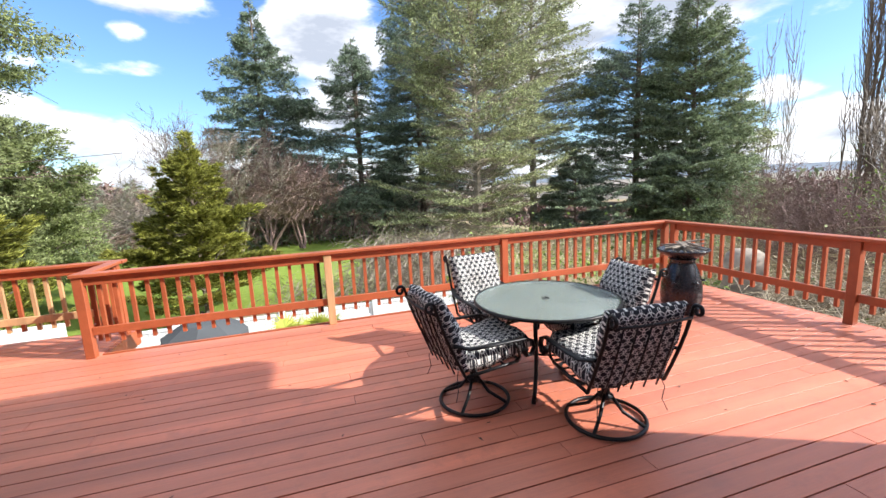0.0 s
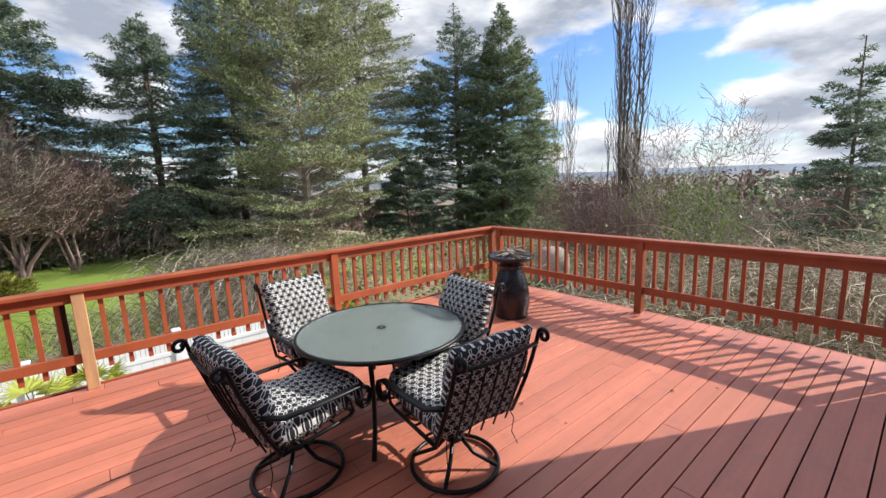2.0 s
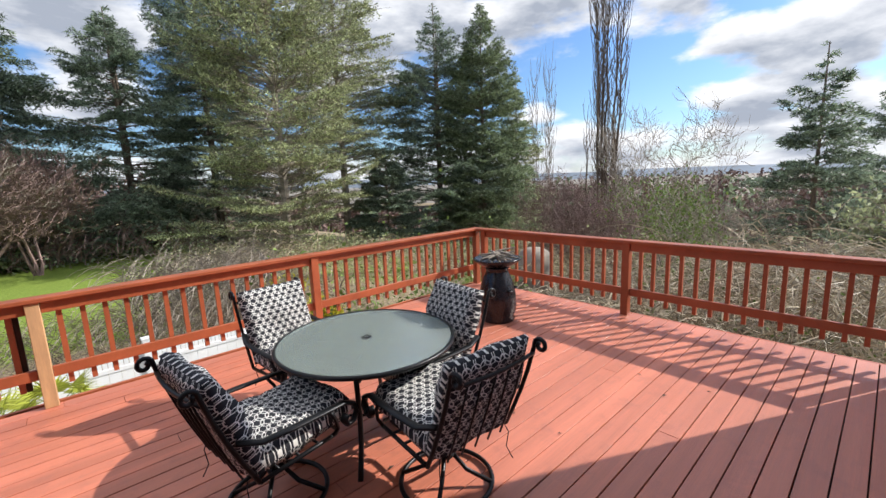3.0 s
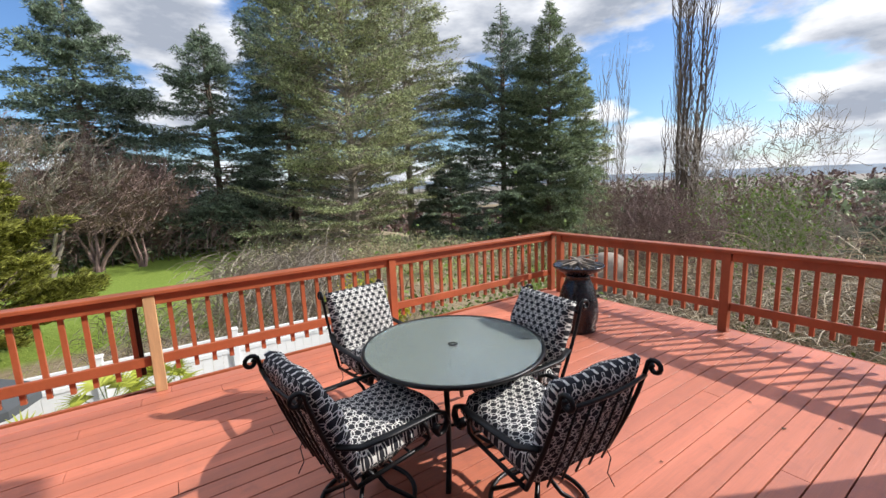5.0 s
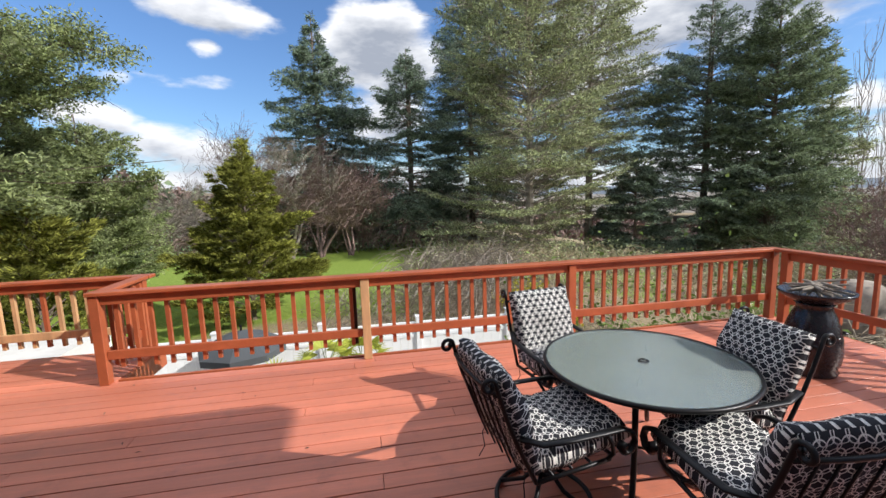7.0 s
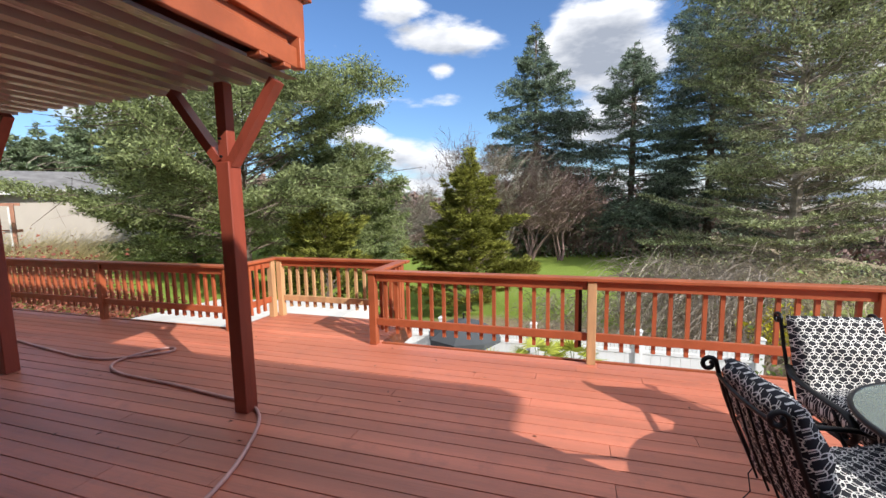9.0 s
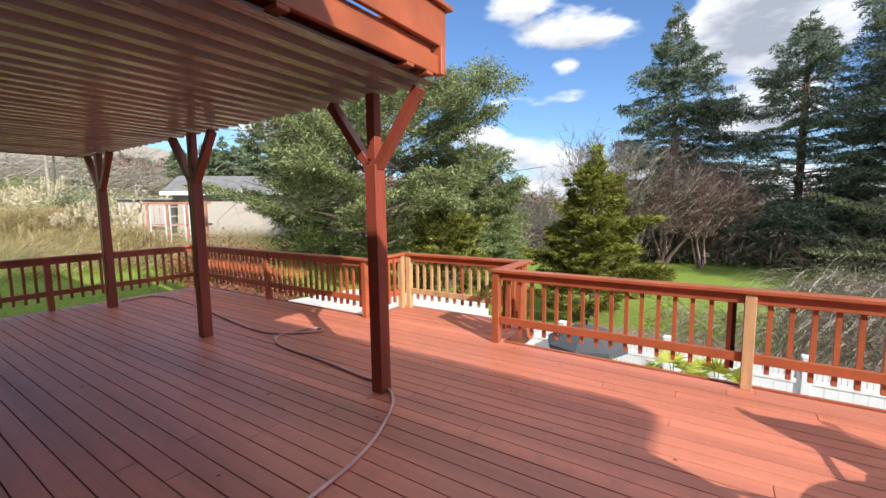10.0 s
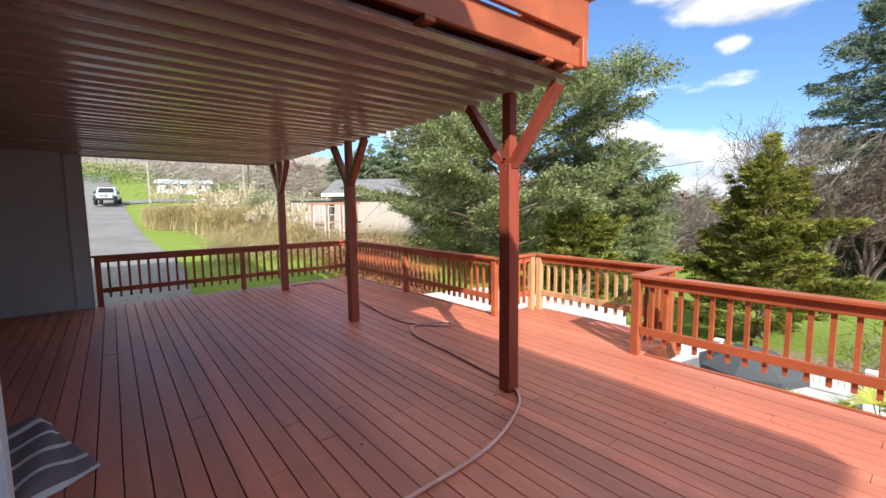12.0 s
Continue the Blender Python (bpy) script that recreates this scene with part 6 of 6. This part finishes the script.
def tank():
    x, y, z = at_az(-55.8, 13.0)
    tk = empty("storage_tank", (x, y, z - 0.1), "grey weathered upright tank with a domed top among the brush", "tank")
    h = EYE.z - 0.165 * 13.0 - z + 0.1
    bm = bmesh.new()
    lathe(bm, [(0.52, 0), (0.52, h - 0.42), (0.50, h - 0.26), (0.42, h - 0.12), (0.28, h - 0.03), (0.12, h), (0.0, h)], 28)
    part("shell", bm, PALE_BARK, tk, smooth=True)
    bm = bmesh.new()
    lathe(bm, [(0.525, h * 0.45), (0.535, h * 0.45), (0.535, h * 0.45 + 0.05), (0.525, h * 0.45 + 0.05)], 28)
    part("hoop", bm, IRON, tk)


tank()


def litter():
    """Small dark leaves and bark flakes on the boards."""
    rng = np.random.default_rng(8)
    for i in range(60):
        x, y = rng.uniform(-8, 6), rng.uniform(0.8, 5.2)
        bm = bmesh.new()
        a = rng.uniform(0, math.tau)
        l, w = rng.uniform(0.012, 0.03), rng.uniform(0.006, 0.012)
        vs = []
        for u, v, zz in ((-1, 0, 0.001), (-0.2, 1, 0.006), (1, 0.1, 0.002), (0.2, -1, 0.007)):
            vs.append(bm.verts.new((l * u * math.cos(a) - w * v * math.sin(a), l * u * math.sin(a) + w * v * math.cos(a), zz)))
        bm.faces.new(vs)
        bmesh.ops.solidify(bm, geom=bm.faces[:], thickness=-0.001)
        ob = part("dead_leaf", bm, BARK)
        ob.location = (x, y, 0.001)
        tagged(ob, "tiny dry brown leaf flake on the deck", "leaf", "leaf flakes on the deck")


litter()


# tangled pale crown of arching dead shoots beyond the fence
arcs(g1, 1500, sector(-21, -5, 12.5, 17), 1.7, 0.010, 3.6, PALE_BARK, "brush", "pale arching leafless shoots tangled beyond the fence", curl=0.9)
bare_at(-17, 15.5, -0.10, 0.75, PALE_BARK, "low leafless fruit tree with a tangled crown", 71, depth=6, thick=0.03, upright=0.15, kids=3, twig=0.010, split0=0.35, name="apple_tree")


def terrace():
    pts = [(-8.7, 6.7), (-8.2, 9.1), (-5.0, 9.7), (-4.1, 9.7), (-4.1, 6.4), (-6.6, 5.9)]
    bm = bmesh.new()
    top = [bm.verts.new((x, y, -0.64)) for x, y in pts]
    bot = [bm.verts.new((x, y, -2.9)) for x, y in pts]
    bm.faces.new(top)
    bm.faces.new(bot)
    for i in range(len(pts)):
        j = (i + 1) % len(pts)
        bm.faces.new((top[i], top[j], bot[j], bot[i]))
    bmesh.ops.recalc_face_normals(bm, faces=bm.faces)
    tagged(part("pavement", bm, CONC), "raised pale sunlit concrete terrace beside the deck", "terrace", kind="structure")


terrace()


def pine_limb(tree, a, b, n, seed):
    """A long limb of a pine from a to b with upswept needle tufts."""
    rng = np.random.default_rng(seed)
    o = np.array(tree.location)
    a, b = np.array(a) - o, np.array(b) - o
    pts = [a + (b - a) * t + np.array([0, 0, 0.5 * math.sin(t * 3.1)]) for t in np.linspace(0, 1, 9)]
    segs = [(pts[i], pts[i + 1], 0.055 * (1 - i / 9), 0.055 * (1 - (i + 1) / 9)) for i in range(8)]
    P = []
    for k in range(90):
        t = rng.uniform(0.3, 1.0)
        i = min(7, int(t * 8))
        c = pts[i] + (pts[i + 1] - pts[i]) * (t * 8 - i)
        e = c + rng.normal(size=3) * np.array([0.55, 0.55, 0.3]) + np.array([0, 0, 0.1])
        segs.append((c, e, 0.010, 0.004))
        P.append(e + rng.normal(size=(n // 40, 3)) * np.array([0.26, 0.26, 0.14]))
    limb = tris_np("limb", limb_tubes(segs, 5), 4, BARK, tree)
    P = np.concatenate(P)
    D = rot_rand(rng, len(P))
    D[:, 2] = np.abs(D[:, 2])
    tris_np("needles", sprays(rng, P, D, 0.15, 0.026, 0.1), 4, PINE, limb)


def world_at(az, d, tan):
    x, y, _ = at_az(az, d)
    return (x, y, EYE.z + tan * d)


pine_limb(BIG_PINE, world_at(42, 19, 0.20), world_at(25, 17, 0.27), 3600, 1)
pine_limb(BIG_PINE, world_at(42, 19, 0.24), world_at(32, 17, 0.22), 3000, 2)
pine_limb(BIG_PINE, world_at(42, 19, 0.10), world_at(53, 17, 0.16), 3000, 3)


# ---- deck boards ----
def boards():
    rng = random.Random(9)
    W, G = 0.1360, 0.0090
    meshes = {}
    y = 0.40 - 25 * 0.145 + 0.0045
    row = 0
    while y < BY1 - 0.05:
        if y + W < DY1 + 0.01:
            x0, x1 = DX0, (DX1 if y + W > 0.04 else -1.64)
        else:
            x0, x1 = BX0, BX1
        y1 = min(y + W, BY1 if y > DY1 - 0.1 else DY1)
        x = x0
        first = True
        while x < x1 - 0.01:
            ln = (rng.choice((1.6, 2.6, 3.4)) if first else rng.choice((3.66, 4.27, 4.88)))
            first = False
            e = min(x1, x + ln)
            if x1 - e < 0.8:
                e = x1
            ln = e - x - 0.004
            key = (round(ln, 2), round(y1 - y, 3))
            if key not in meshes:
                bm = bmesh.new()
                box(bm, 0, ln, 0, y1 - y, -0.036, 0, 0.0009)
                me = bpy.data.meshes.new("plank")
                bm.to_mesh(me)
                bm.free()
                me.materials.append(DECK)
                meshes[key] = me
            ob = new("plank", meshes[key])
            ob.parent = FLOOR
            ob.location = (x + 0.002, y, rng.uniform(-0.0025, 0.0))
            x = e
        y = y1 + G
        row += 1


boards()
